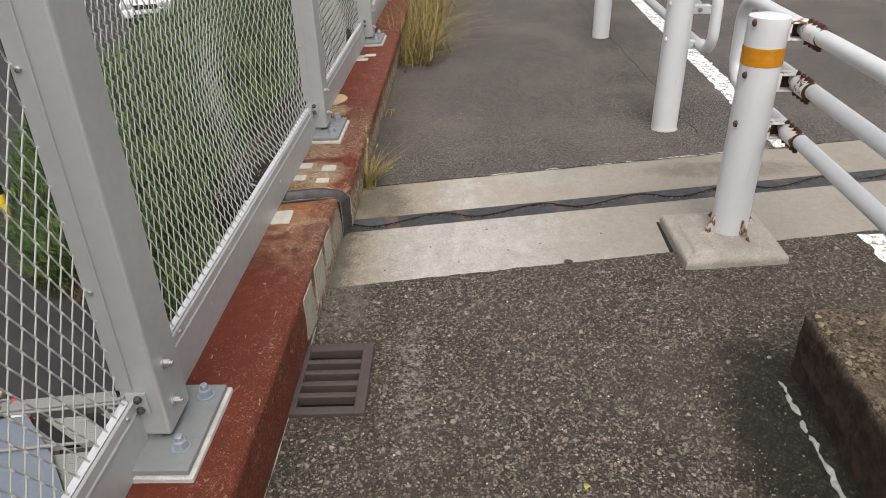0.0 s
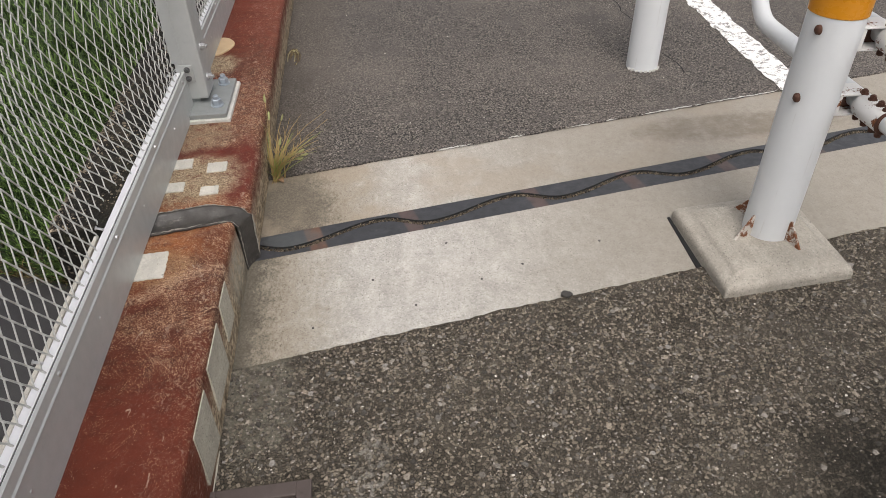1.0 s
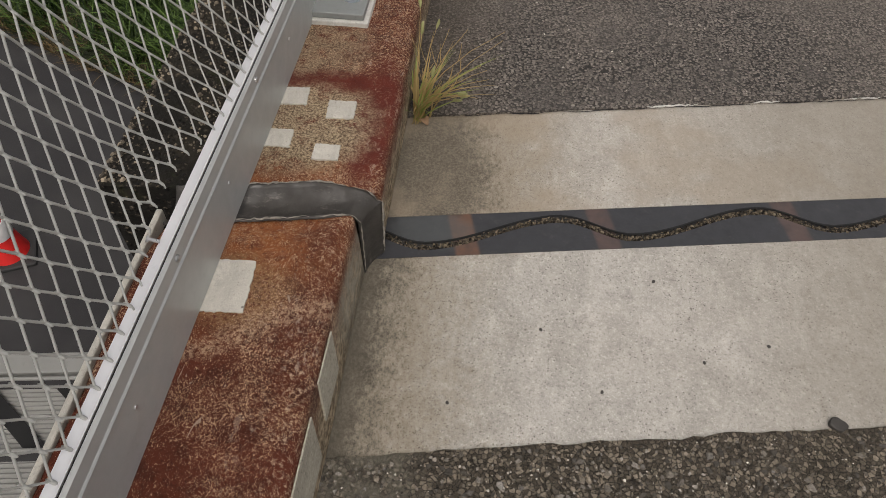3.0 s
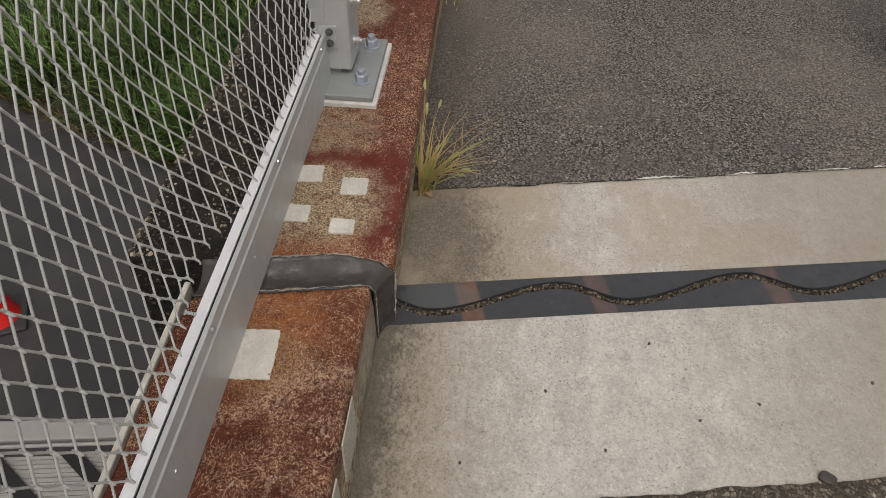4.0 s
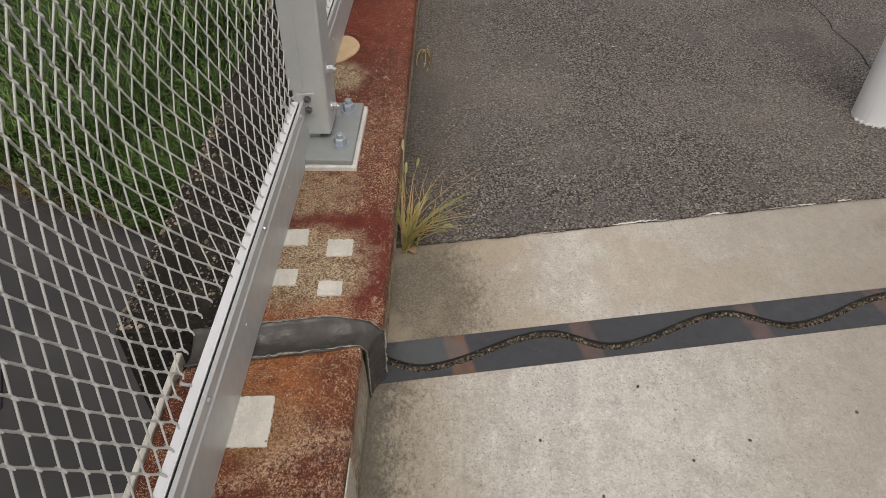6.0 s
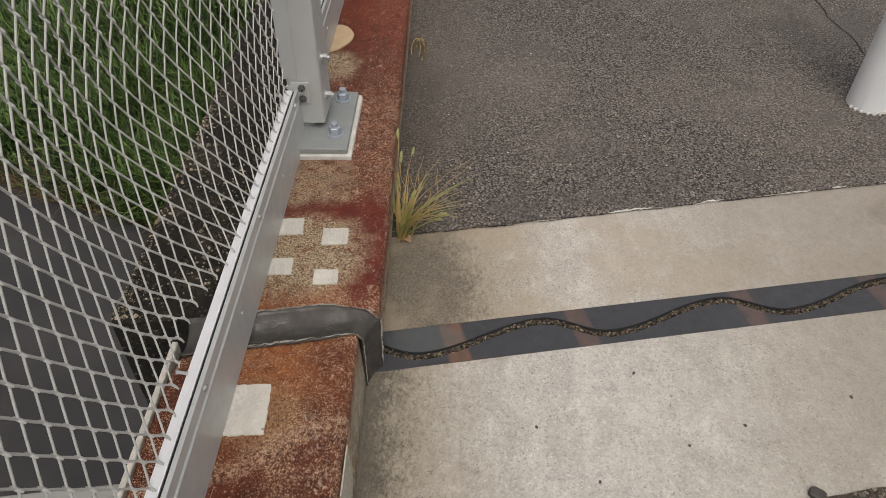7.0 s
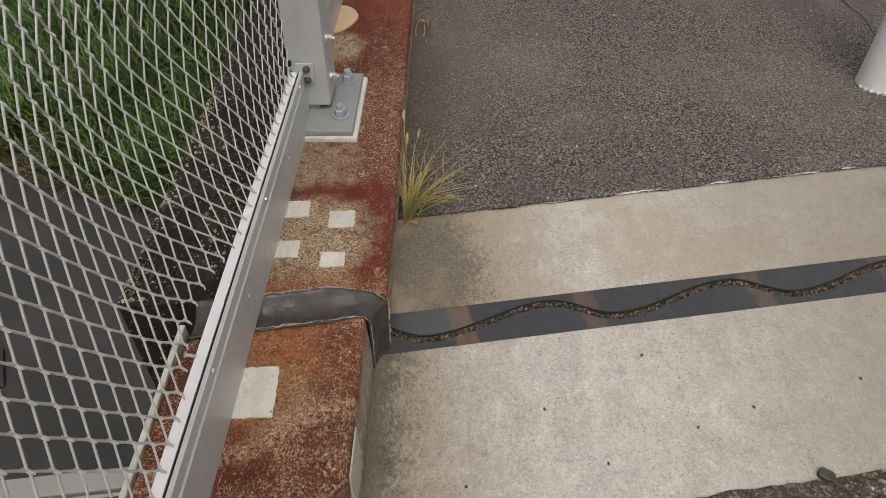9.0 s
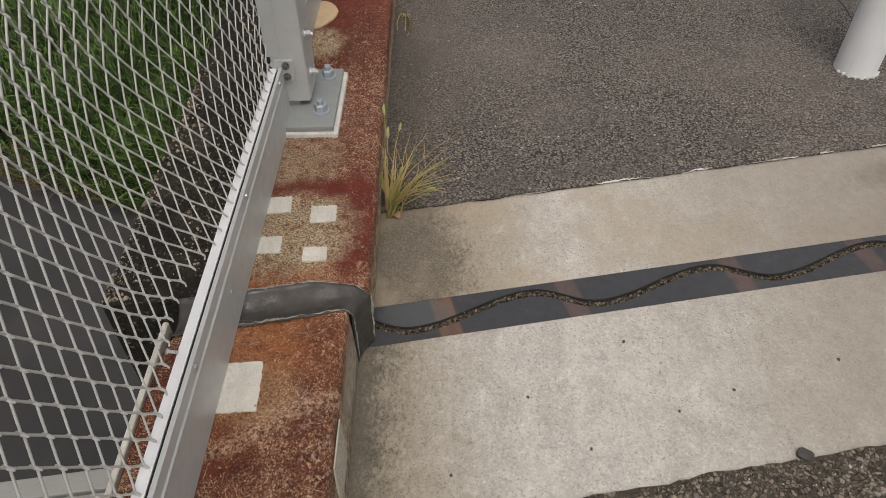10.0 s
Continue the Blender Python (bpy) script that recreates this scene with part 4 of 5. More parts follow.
chip()

# ---------------------------------------------------------------- drain grate


def drain_grate():
    thing = root("drain_grate", pose(0.497, 2.106, 0.0062, 0, 0, 1))
    tagged(thing, "dark cast iron drain grate with five slots", "drain grate")
    w, d = 0.105, 0.158
    part("pit_floor", box(-w + 0.004, w - 0.004, -d + 0.004, d - 0.004, -0.078, -0.074), M_DARK, thing, "dark drain opening")
    part("frame_side", box(-w, -w + 0.018, -d, d, -0.02, 0.012, 0.003), M_IRON, thing)
    part("frame_side", box(w - 0.032, w, -d, d, -0.02, 0.012, 0.003), M_IRON, thing)
    part("frame_end", box(-w + 0.017, w - 0.031, -d, -d + 0.030, -0.02, 0.012, 0.003), M_IRON, thing)
    part("frame_end", box(-w + 0.017, w - 0.031, d - 0.034, d, -0.02, 0.012, 0.003), M_IRON, thing)
    inner = 2 * d - 0.064
    pitch = inner / 5
    for i in range(1, 5):
        y = -d + 0.030 + i * pitch
        part("bar", box(-w + 0.016, w - 0.030, y - 0.0100, y + 0.0100, -0.02, 0.0105, 0.003), M_IRON, thing)


drain_grate()

# ---------------------------------------------------------------- bollard and pipe barrier


def post_bracket(parent, x, y, z):
    """An open channel that carries one pipe in a bolted sleeve, bleeding rust."""
    b = part("bracket", join(box(x - 0.050, x + 0.040, y - 0.034, y + 0.030, z + 0.024, z + 0.029, 0.001), box(x - 0.050, x + 0.040, y - 0.034, y + 0.030, z - 0.029, z - 0.024, 0.001), box(x - 0.050, x - 0.030, y - 0.034, y + 0.030, z - 0.0235, z + 0.0235)), M_RUSTY, parent, "rusting white pipe bracket")
    # Dark rust-coloured box added as the shade inside the open channel.
    part("hollow_shade", box(x - 0.029, x + 0.036, y + 0.004, y + 0.028, z - 0.0232, z + 0.0232), M_RUST, b, "dark rust-brown fill for the bracket's shaded hollow")
    px = x + 0.026
    part("sleeve", lathe([(0.0275, -0.050), (0.0290, -0.047), (0.0290, 0.047), (0.0275, 0.050)], 20, pose(px, y - 0.085, z, 90, 0, 0)), M_RUSTY, b, "rust-stained pipe sleeve", True)
    part("sleeve_ring", lathe([(0.0285, -0.004), (0.0300, -0.002), (0.0300, 0.002), (0.0285, 0.004)], 20, pose(px, y - 0.138, z, 90, 0, 0)), M_RUST, b, "rusty ring")
    for dy in (-0.030, -0.065, -0.098, -0.124):
        part("clamp_bolt", moved(hexbolt(0.0085, 0.008, "z", 0.003, 0.011), pose(px, y + dy, z + 0.026)), M_RUST, b, "rusty bolt")
        part("clamp_bolt", moved(hexbolt(0.0085, 0.012, "z", 0.0, 0.011), pose(px, y + dy, z - 0.027, 180, 0, 0)), M_RUST, b, "rusty bolt")


def barrier_post(name, x, y, base_z, height, rail_x, rail_zs, reflector, label):
    thing = root(name, pose(x - 0.010, y, base_z, 0, 1.2, 0))
    tagged(thing, label, "bollard" if reflector else "barrier post", "" if reflector else "barrier posts beside the road")
    r = 0.0660 if reflector else 0.066
    part("shaft", lathe([(r, -0.02), (r, height - 0.034)], 40), M_WHITE, thing, "", True)
    part("cap", lathe([(r + 0.0007, height - 0.036), (r + 0.0007, height - 0.008), (r, height - 0.002), (r * 0.6, height + 0.004), (0.004, height + 0.006)], 40), M_WHITE, thing, "", True)
    if reflector:
        part("reflective_band", lathe([(r + 0.0008, 0.628), (r + 0.0016, 0.629), (r + 0.0016, 0.688), (r + 0.0008, 0.689)], 40), M_ORANGE, thing, "orange reflective band", True)
    for z in rail_zs:
        part("shaft_bolt", moved(lathe([(0.012, 0), (0.011, 0.006), (0.006, 0.010)], 14), pose(-r * 0.86, -r * 0.52, z + 0.03 - base_z, 0, -90, 0) ), M_RUST if reflector else M_WHITE, thing, "rusty round bolt head" if reflector else "")
    return thing


PAD_Z = 0.052
bollard = barrier_post("bollard", 1.890, 2.900, PAD_Z, 0.785, 2.0, (0.45, 0.62, 0.79), True, "white steel bollard with an orange reflective band")
for a in (200, 290, 20, 110):
    gus = prism([(0.066, -0.0035), (0.122, -0.0035), (0.122, 0.0035), (0.066, 0.0035)], 0.0, 0.068)
    for v in gus.verts:
        if v.co.z > 0.03 and v.co.x > 0.1:
            v.co.x = 0.070
    moved(gus, pose(0, 0, 0, 0, 0, a))
    part("gusset", gus, M_GUSSET, bollard, "small rust-eaten white gusset plate")
for z in (0.79, 0.62, 0.45):
    post_bracket(bollard, 2.0 - 1.890 - 0.015, 0.0, z - PAD_Z)
post2 = barrier_post("barrier_post", 1.962, 4.150, 0.0, 0.85, 2.08, (0.45, 0.62, 0.79), False, "plain white steel post of a roadside pipe barrier")
post3 = barrier_post("barrier_post", 1.990, 6.28, 0.0, 0.85, 2.12, (0.45, 0.62, 0.79), False, "plain white steel post of a roadside pipe barrier")
post4 = barrier_post("barrier_post", 2.035, 8.30, 0.0, 0.85, 2.16, (0.45, 0.62, 0.79), False, "plain white steel post of a roadside pipe barrier")
crumb_rng = random.Random(77)
for q in range(9):
    a = math.radians(200 + 16 * q)
    part("paint_flake", lumps(box(-0.006, 0.006, -0.004, 0.004, 0.004, 0.009 + 0.004 * crumb_rng.random(), 0.001), 90, 0.003), M_BED, post2, "white flake of paint and mortar").matrix_basis = pose(0.069 * math.cos(a), 0.069 * math.sin(a), 0.002, 0, 0, crumb_rng.uniform(0, 90))
for p, rx in ((post2, 0.135), (post3, 0.135), (post4, 0.135)):
    for z in (0.79, 0.62, 0.45):
        part("bracket", box(0.05, rx + 0.01, -0.025, 0.025, z - 0.02, z + 0.02, 0.003), M_WHITE, p)
        part("bracket_bolt", moved(hexbolt(0.010, 0.014, "-y", 0.006), pose(0.09, -0.026, z)), M_GALV, p)


def loop_rail(name, line, z_top, z_low, x_of, label):
    """Top and bottom pipe joined by a round bend at one end, and a middle pipe."""
    thing = root(name)
    tagged(thing, label, "guard rail")
    r = 0.0243 * 1.05
    bend = 0.11
    end, other = line
    s = 1 if end > other else -1
    pts = [(x_of(other), other, z_top)]
    pts += [(x_of(end), end - s * bend, z_top)]
    for k in range(1, 8):
        a = math.pi / 2 * k / 8
        pts.append((x_of(end), end - s * bend + s * bend * math.sin(a), z_top - bend + bend * math.cos(a)))
    pts.append((x_of(end), end, z_top - bend))
    pts.append((x_of(end), end, z_low + bend))
    for k in range(1, 8):
        a = math.pi / 2 * k / 8
        pts.append((x_of(end), end - s * bend + s * bend * math.cos(a), z_low + bend - bend * math.sin(a)))
    pts.append((x_of(end), end - s * bend, z_low))
    pts.append((x_of(other), other, z_low))
    part("loop_pipe", tube(pts, r, 18), M_WHITE, thing, "", True)
    mid = (z_top + z_low) / 2
    part("middle_pipe", tube([(x_of(other), other, mid), (x_of(end), end - s * 0.30, mid)], r, 18), M_WHITE, thing, "", True)
    return thing


loop_rail("pipe_rail", (3.50, 0.2), 0.79, 0.45, lambda y: 2.014 + 0.030 * (y - 2.9), "white painted pipe rail with a rounded end loop")
loop_rail("pipe_rail", (3.93, 8.6), 0.79, 0.45, lambda y: 2.072 + 0.022 * (y - 4.0), "white painted pipe rail beside the road")

pad = root("bollard_plinth")
tagged(pad, "low chamfered concrete plinth under the bollard", "plinth")
pad_bm = bmesh.new()
lo = [(1.668, 2.680), (2.040, 2.708), (2.045, 3.090), (1.668, 3.062)]
mid_pt = (sum(p[0] for p in lo) / 4, sum(p[1] for p in lo) / 4)
rows = []
for f, z in ((1.0, -0.02), (1.0, 0.028), (0.965, 0.040), (0.80, 0.048), (0.765, PAD_Z + 0.004)):
    rows.append([pad_bm.verts.new((mid_pt[0] + (x - mid_pt[0]) * f, mid_pt[1] + (y - mid_pt[1]) * f, z)) for x, y in lo])
for a, b in zip(rows, rows[1:]):
    for i in range(4):
        pad_bm.faces.new((a[i], a[(i + 1) % 4], b[(i + 1) % 4], b[i]))
pad_bm.faces.new(rows[-1])
bevel(pad_bm, 0.006, 2)
part("plinth_block", pad_bm, M_PAD, pad)
part("side_gap", prism([(1.648, 2.80), (1.664, 2.79), (1.664, 3.06), (1.656, 3.06)], 0.0, 0.0055), M_DARK, pad, "dark gap beside the plinth")

# ---------------------------------------------------------------- concrete block at the roadside


def kerb_block():
    bm = prism([(1.752, 0.2), (2.25, 0.2), (2.25, 2.06), (2.02, 2.13), (1.815, 2.130)], -0.05, 0.208, 0.012)
    bmesh.ops.subdivide_edges(bm, edges=[e for e in bm.edges if e.calc_length() > 0.15], cuts=10, use_grid_fill=True)
    lumps(bm, 14.0, 0.006)
    lumps(bm, 45.0, 0.003)
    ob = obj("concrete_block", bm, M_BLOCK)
    tagged(ob, "dark kerb block of coarse concrete, darker on its sides", "concrete block")
    rng = random.Random(52)
    verts, faces = [], []
    for i in range(3800):
        y = rng.uniform(0.9, 2.11)
        left = 1.752 + (1.815 - 1.752) * (y - 0.2) / 1.93 + 0.012
        x = left + (abs(rng.gauss(0, 0.012)) if rng.random() < 0.18 else rng.uniform(0.0, 0.40))
        if x < 2.23 and noise.noise((x * 7, y * 7, 3)) > -0.25:
            stone(verts, faces, rng, x, y, 0.2065 + rng.uniform(0, 0.004), min(0.011, 0.002 + rng.expovariate(1 / 0.0026)), 0.5)
    gravel = raw("aggregate", verts, faces, M_AGG, ob, "brown stones standing proud of the concrete")
    gravel["kind"] = "stuff"
    thing = root("mortar_bead")
    tagged(thing, "broken bead of pale mortar along the block", "mortar")
    rs = random.Random(12)
    for f0, f1 in ((0.0, 0.36), (0.35, 0.62), (0.60, 0.78), (0.775, 0.96)):
        fs = [f0 + (f1 - f0) * k / 14 for k in range(15)]
        pts = [(1.737 + 0.027 * f + 0.003 * math.sin(50 * f), 1.30 + 0.80 * f, 0.004) for f in fs]
        rad = [max(0.003, (0.0098 - 0.004 * f + 0.006 * noise.noise((f * 25, 1, 0)) + rs.uniform(-0.0025, 0.0025)) * math.sin(math.pi * (k + 0.7) / 15.4) ** 0.4) for k, f in enumerate(fs)]
        part("bead_piece", lumps(lumps(tube(pts, rad, 9), 90, 0.004), 260, 0.0025), M_BEAD, thing)


kerb_block()

# ---------------------------------------------------------------- white line, crack


def road_line():
    verts, faces = [], []
    for y0, y1 in ((-3.0, 2.915), (3.82, 16.0)):
        base = len(verts)
        count = int((y1 - y0) / 0.03)
        for i in range(count + 1):
            y = y0 + (y1 - y0) * i / count
            c = 2.372 + 0.030 * (y - 2.88) + 0.07
            w = 0.062
            j = 0.016 * noise.noise((y * 14, 3, 0)) + 0.012 * noise.noise((y * 50, 3, 0))
            k = 0.016 * noise.noise((y * 14, 9, 0)) + 0.012 * noise.noise((y * 50, 9, 0))
            z = 0.0085 if y < 3 else 0.0105
            verts += [(c - w + j, y, z), (c + w + k, y, z)]
        for i in range(count):
            p = base + 2 * i
            faces.append((p, p + 1, p + 3, p + 2))
    ob = raw("road_line", verts, faces, M_LINE)
    structure(ob, "worn white painted road edge line", "road marking")


road_line()


def crack(name, pts, width, z):
    verts, faces = [], []
    for i, (x, y) in enumerate(pts):
        w = width * (0.6 + 0.5 * noise.noise((x * 30, y * 30, 0)))
        verts += [(x - w, y, z), (x + w, y, z)]
    for i in range(len(pts) - 1):
        p = 2 * i
        faces.append((p, p + 1, p + 3, p + 2))
    ob = raw(name, verts, faces, M_DARK)
    structure(ob, "thin dark crack in the asphalt", "crack")


crack("crack_1", [(2.10 + 0.03 * noise.noise((i * 0.31, 0, 0)) + 0.012 * noise.noise((i * 1.3, 5, 0)) - 0.010 * i / 10, 4.05 + 0.05 * i) for i in range(80)], 0.004, 0.0092)


def edge_crack():
    """A thin dark line where the far asphalt meets the concrete."""
    verts, faces = [], []
    for i in range(240):
        x = 0.56 + 0.008 * i
        y = FAR_EDGE + 0.178 * x - 0.007 + 0.005 * noise.noise((x * 16, 2, 0)) + 0.003 * noise.noise((x * 70, 2, 0))
        w = 0.0016 * max(0.15, 0.7 + 1.1 * noise.noise((x * 12, 7, 0)))
        verts += [(x, y - w, 0.0062), (x, y + w, 0.0062)]
    for i in range(239):
        p = 2 * i
        faces.append((p, p + 2, p + 3, p + 1))
    structure(raw("crack_2", verts, faces, M_DARK), "thin dark crack along the concrete's edge", "crack")


edge_crack()


def debris(name, x, y, r, h, label, seed):
    r0 = random.Random(seed)
    pts = [(r * (1 + r0.uniform(-0.25, 0.25)) * math.cos(a), r * 0.75 * (1 + r0.uniform(-0.25, 0.25)) * math.sin(a)) for a in [2 * math.pi * k / 9 for k in range(9)]]
    bm = prism(pts, 0.0, h, h * 0.3)
    moved(bm, pose(x, y, 0.0015, 0, 0, r0.uniform(0, 180)))
    ob = obj(name, bm, M_RUBBER)
    tagged(ob, label, "debris")


debris("rubber_lump", 1.262, 2.757, 0.017, 0.010, "black rubber lump at the edge of the concrete", 1)
for k, (x, y) in enumerate(((0.973, 3.038), (1.175, 2.908), (0.588, 2.73), (0.86, 2.78), (1.05, 2.86), (0.75, 2.90), (1.42, 2.98))):
    debris("dirt_crumb", x, y, 0.0042, 0.0025, "small dark crumb of dirt on the concrete", 5 + k)

# ---------------------------------------------------------------- fence
FENCE_TURN = -0.55


def fence_x(y):
    return 0.153 + 0.0096 * (y - 1.6)


def fence_post():
    """Square post on a bolted base plate; its origin is on the kerb."""
    thing = root("fence_post")
    tagged(thing, "grey metal fence post on a bolted base plate", "fence post", "fence posts along the kerb")
    part("mortar_bed", lumps(box(-0.060, 0.142, -0.148, 0.150, -0.006, 0.012, 0.003), 60, 0.0015), M_BED, thing, "white mortar bed")
    part("base_plate", box(-0.060, 0.132, -0.139, 0.141, 0.0125, 0.028, 0.0025), M_GALV, thing, "grey steel base plate")
    part("shaft", box(-0.018, 0.068, -0.048, 0.072, 0.042, 1.75, 0.006), M_ALU, thing)
    part("front_flange", box(-0.024, 0.012, -0.0525, -0.0485, 0.172, 1.75, 0.0015), M_ALU, thing)
    for z in (0.42, 0.86):
        part("flange_screw", moved(lathe([(0.0065, 0), (0.006, 0.004), (0.0035, 0.0055)], 12), pose(-0.010, -0.0525, z, 90, 0, 0)), M_SCREW, thing)
    # Thin black strip along the gap between post and mesh panel.
    part("edge_strip", box(-0.0285, -0.0245, -0.047, -0.040, 0.15, 1.75), M_DARK, thing, "thin black strip beside the mesh")
    part("stem", box(-0.02, 0.036, -0.035, 0.042, 0.028, 0.045), M_GALV, thing)
    part("side_bracket", box(-0.006, 0.038, -0.0545, -0.0485, 0.105, 0.165, 0.0015), M_ALU, thing)
    for z in (0.150, 0.120):
        part("bracket_screw", moved(join(lathe([(0.0098, 0), (0.0098, 0.0025)], 16), lathe([(0.0072, 0.0025), (0.0070, 0.009), (0.0045, 0.010), (0.0040, 0.0065)], 12)), pose(0.020, -0.0545, z, 90, 0, 0)), M_SOCKET, thing, "dark socket screw with washer")
    for z, dx in ((0.150, -0.016), (0.092, -0.013), (0.076, -0.015)):
        part("flange_screw", moved(lathe([(0.0055, 0), (0.005, 0.004), (0.003, 0.005)], 10), pose(dx, -0.0485, z, 90, 0, 0)), M_SCREW, thing)
    for z in (0.205, 0.100):
        part("side_bolt", moved(hexbolt(0.0105, 0.012, "x", 0.006, 0.013), pose(0.068, 0.000, z)), M_SCREW, thing, "bright hexagonal side bolt")
    for y in (-0.072, 0.098):
        part("anchor_bolt", moved(hexbolt(0.0165, 0.020, "z", 0.012, 0.021), pose(0.095, y, 0.028)), M_BOLT, thing, "galvanised anchor bolt")
    return thing


POSTS = (1.694, 3.702, 5.560, 7.50, 9.45, -0.30)
first = None
for y in POSTS:
    m = pose(fence_x(y) + 0.010, y, KERB_H, 0, 0.2, FENCE_TURN)
    if first is None:
        first = fence_post()
        first.matrix_basis = m
    else:
        copy_thing(first, m)


def bulge(u, v, length, height, depth):
    """How far the mesh sags outwards at u along and v up the panel."""
    a = math.sin(math.pi * min(1, max(0, u / length))) ** 0.8
    b = math.sin(math.pi * min(1, max(0, v / (height * 1.05))))
    dent = 0.6 * math.exp(-((u - 1.25) / 0.30) ** 2 - ((v - 0.30) / 0.25) ** 2) * min(1.0, v / 0.06)
    return depth * (a * b + dent)


MESH_W, MESH_H = 0.0405, 0.073


def expanded_mesh(length, height, depth, lift):
    """Diamond mesh of flat strands with thick knots, sagging outwards."""
    verts, faces = [], []
    cols = int(length / MESH_W * 2)
    rows_n = int(height / MESH_H * 2)

    def place(u, v):
        x = -bulge(u, v, length, height, depth)
        up = 0.0
        if lift:
            g = math.exp(-((u - lift[0]) / lift[1]) ** 2) * math.exp(-v / 0.10)
            up = lift[2] * g
            x -= 0.026 * g
        return Vector((x, u, v + up))

    def bar(points, radii, squash, tilt):
        """A rounded strand through the points, flattened across."""
        base = len(verts)
        d = points[-1] - points[0]
        side = Vector((0, -d.z, d.y)).normalized()
        out = Vector((1, 0, 0))
        a = side * math.cos(tilt) + out * math.sin(tilt)
        b = out * math.cos(tilt) - side * math.sin(tilt)
        for e, rad in zip(points, radii):
            for k in range(6):
                w = math.pi / 3 * k
                verts.append(e + a * (rad * math.cos(w)) + b * (rad * squash * math.sin(w)))
        for n in range(len(points) - 1):
            for k in range(6):
                j = (k + 1) % 6
                p = base + 6 * n
                faces.append((p + k, p + j, p + 6 + j, p + 6 + k))

    half = Vector((-0.0042, 0.0, 0.0048))
    for r in range(rows_n + 1):
        for c in range(cols + 1):
            if (r + c) % 2:
                continue
            u, v = c * MESH_W / 2, r * MESH_H / 2
            p = place(u, v)
            for dc in (-1, 1):
                if 0 <= c + dc <= cols and r + 1 <= rows_n:
                    q = place(u + dc * MESH_W / 2, v + MESH_H / 2)
                    rad = 0.00225 if dc > 0 else 0.00190
                    bar([p + half * 0.22, q - half * 0.22], [rad, rad], 0.75, 0.3 * dc)
            bar([p + half * 1.15, p + half * 0.6, p - half * 0.6, p - half * 1.15], [0.0014, 0.0029, 0.0029, 0.0014], 0.8, 0.0)
            if r == 0:
                drop = Vector((0.001 * math.sin(7 * c), 0.003 * math.sin(5 * c), -0.010 - 0.004 * math.sin(3 * c)))
                bar([p - half, p - half + drop], [0.0019, 0.0016], 0.8, 0.0)
    return verts, faces


def fence_panel(y0, y1, depth, lift=None):
    """A mesh panel on a folded bottom rail; y runs along the panel from its first end."""
    thing = root("mesh_fence", pose(fence_x(y0), y0, KERB_H, 0, 0, FENCE_TURN))
    tagged(thing, "grey expanded metal mesh fence with a folded aluminium rail", "fence", "mesh fences along the kerb")
    length = y1 - y0

    def sheet(name, prof, material, thick, a=0.0, b=length, label=""):
        bm = bmesh.new()
        lo = [bm.verts.new((x, a, z)) for x, z in prof]
        hi = [bm.verts.new((x, b, z)) for x, z in prof]
        for k in range(len(prof) - 1):
            bm.faces.new((lo[k], hi[k], hi[k + 1], lo[k + 1]))
        ob = part(name, bm, material, thing, label)
        solid = ob.modifiers.new("thickness", "SOLIDIFY")
        solid.thickness = thick
        solid.offset = 0
        return ob

    sheet("kick_plate", [(0.022, 0.004), (0.0200, 0.113), (0.0222, 0.116)], M_ALU, 0.0025, 0.0, length - 0.004)
    sheet("upper_band", [(0.0222, 0.117), (0.0200, 0.120), (0.0188, 0.142), (0.0128, 0.1442)], M_ALU, 0.0025)
    sheet("inner_channel", [(0.0045, 0.128), (0.0055, 0.1385), (-0.012, 0.1368), (-0.014, 0.115)], M_LIP, 0.0022, 0.0, length, "bright inner channel of the rail")
    # Black strip added to give the open slot its dark shade.
    part("slot_shade", box(0.0072, 0.0112, 0.002, length - 0.002, 0.128, 0.1375), M_DARK, thing, "black strip added as the shade in the rail's slot")
    for i in range(int(length / 0.40) + 1):
        y = 0.16 + i * 0.42
        if y < length - 0.03:
            part("rail_screw", moved(lathe([(0.0065, 0), (0.006, 0.004), (0.003, 0.006)], 12), pose(0.019, y, 0.131, 0, 90, 0)), M_SCREW, thing)
            part("channel_screw", moved(lathe([(0.003, 0), (0.003, 0.016), (0.005, 0.016), (0.005, 0.019)], 8), pose(-0.010, y + 0.02, 0.141, 60, 0, -75)), M_SCREW, thing)
            part("low_rivet", moved(lathe([(0.004, 0), (0.0035, 0.002)], 10), pose(0.0215, y + 0.21, 0.075, 0, 90, 0)), M_SCREW, thing)
    verts, faces = expanded_mesh(length - 0.02, 1.42, depth, lift)
    ob = raw("expanded_mesh", [v + Vector((-0.003, 0.01, 0.143)) for v in verts], faces, M_MESH, thing, "diamond mesh of grey coated metal")
    ob.data.shade_smooth()
    sheet("top_rail", [(0.015, 1.56), (0.015, 1.62), (-0.03, 1.62), (-0.03, 1.56)], M_ALU, 0.003)
    return thing


fence_panel(-0.24, 1.650, 0.03)
fence_panel(1.755, 3.655, 0.103, (1.09, 0.15, 0.034))
fence_panel(3.762, 5.512, 0.05, (1.3, 0.12, 0.06))
fence_panel(5.620, 7.450, 0.05)
fence_panel(7.560, 9.400, 0.05)

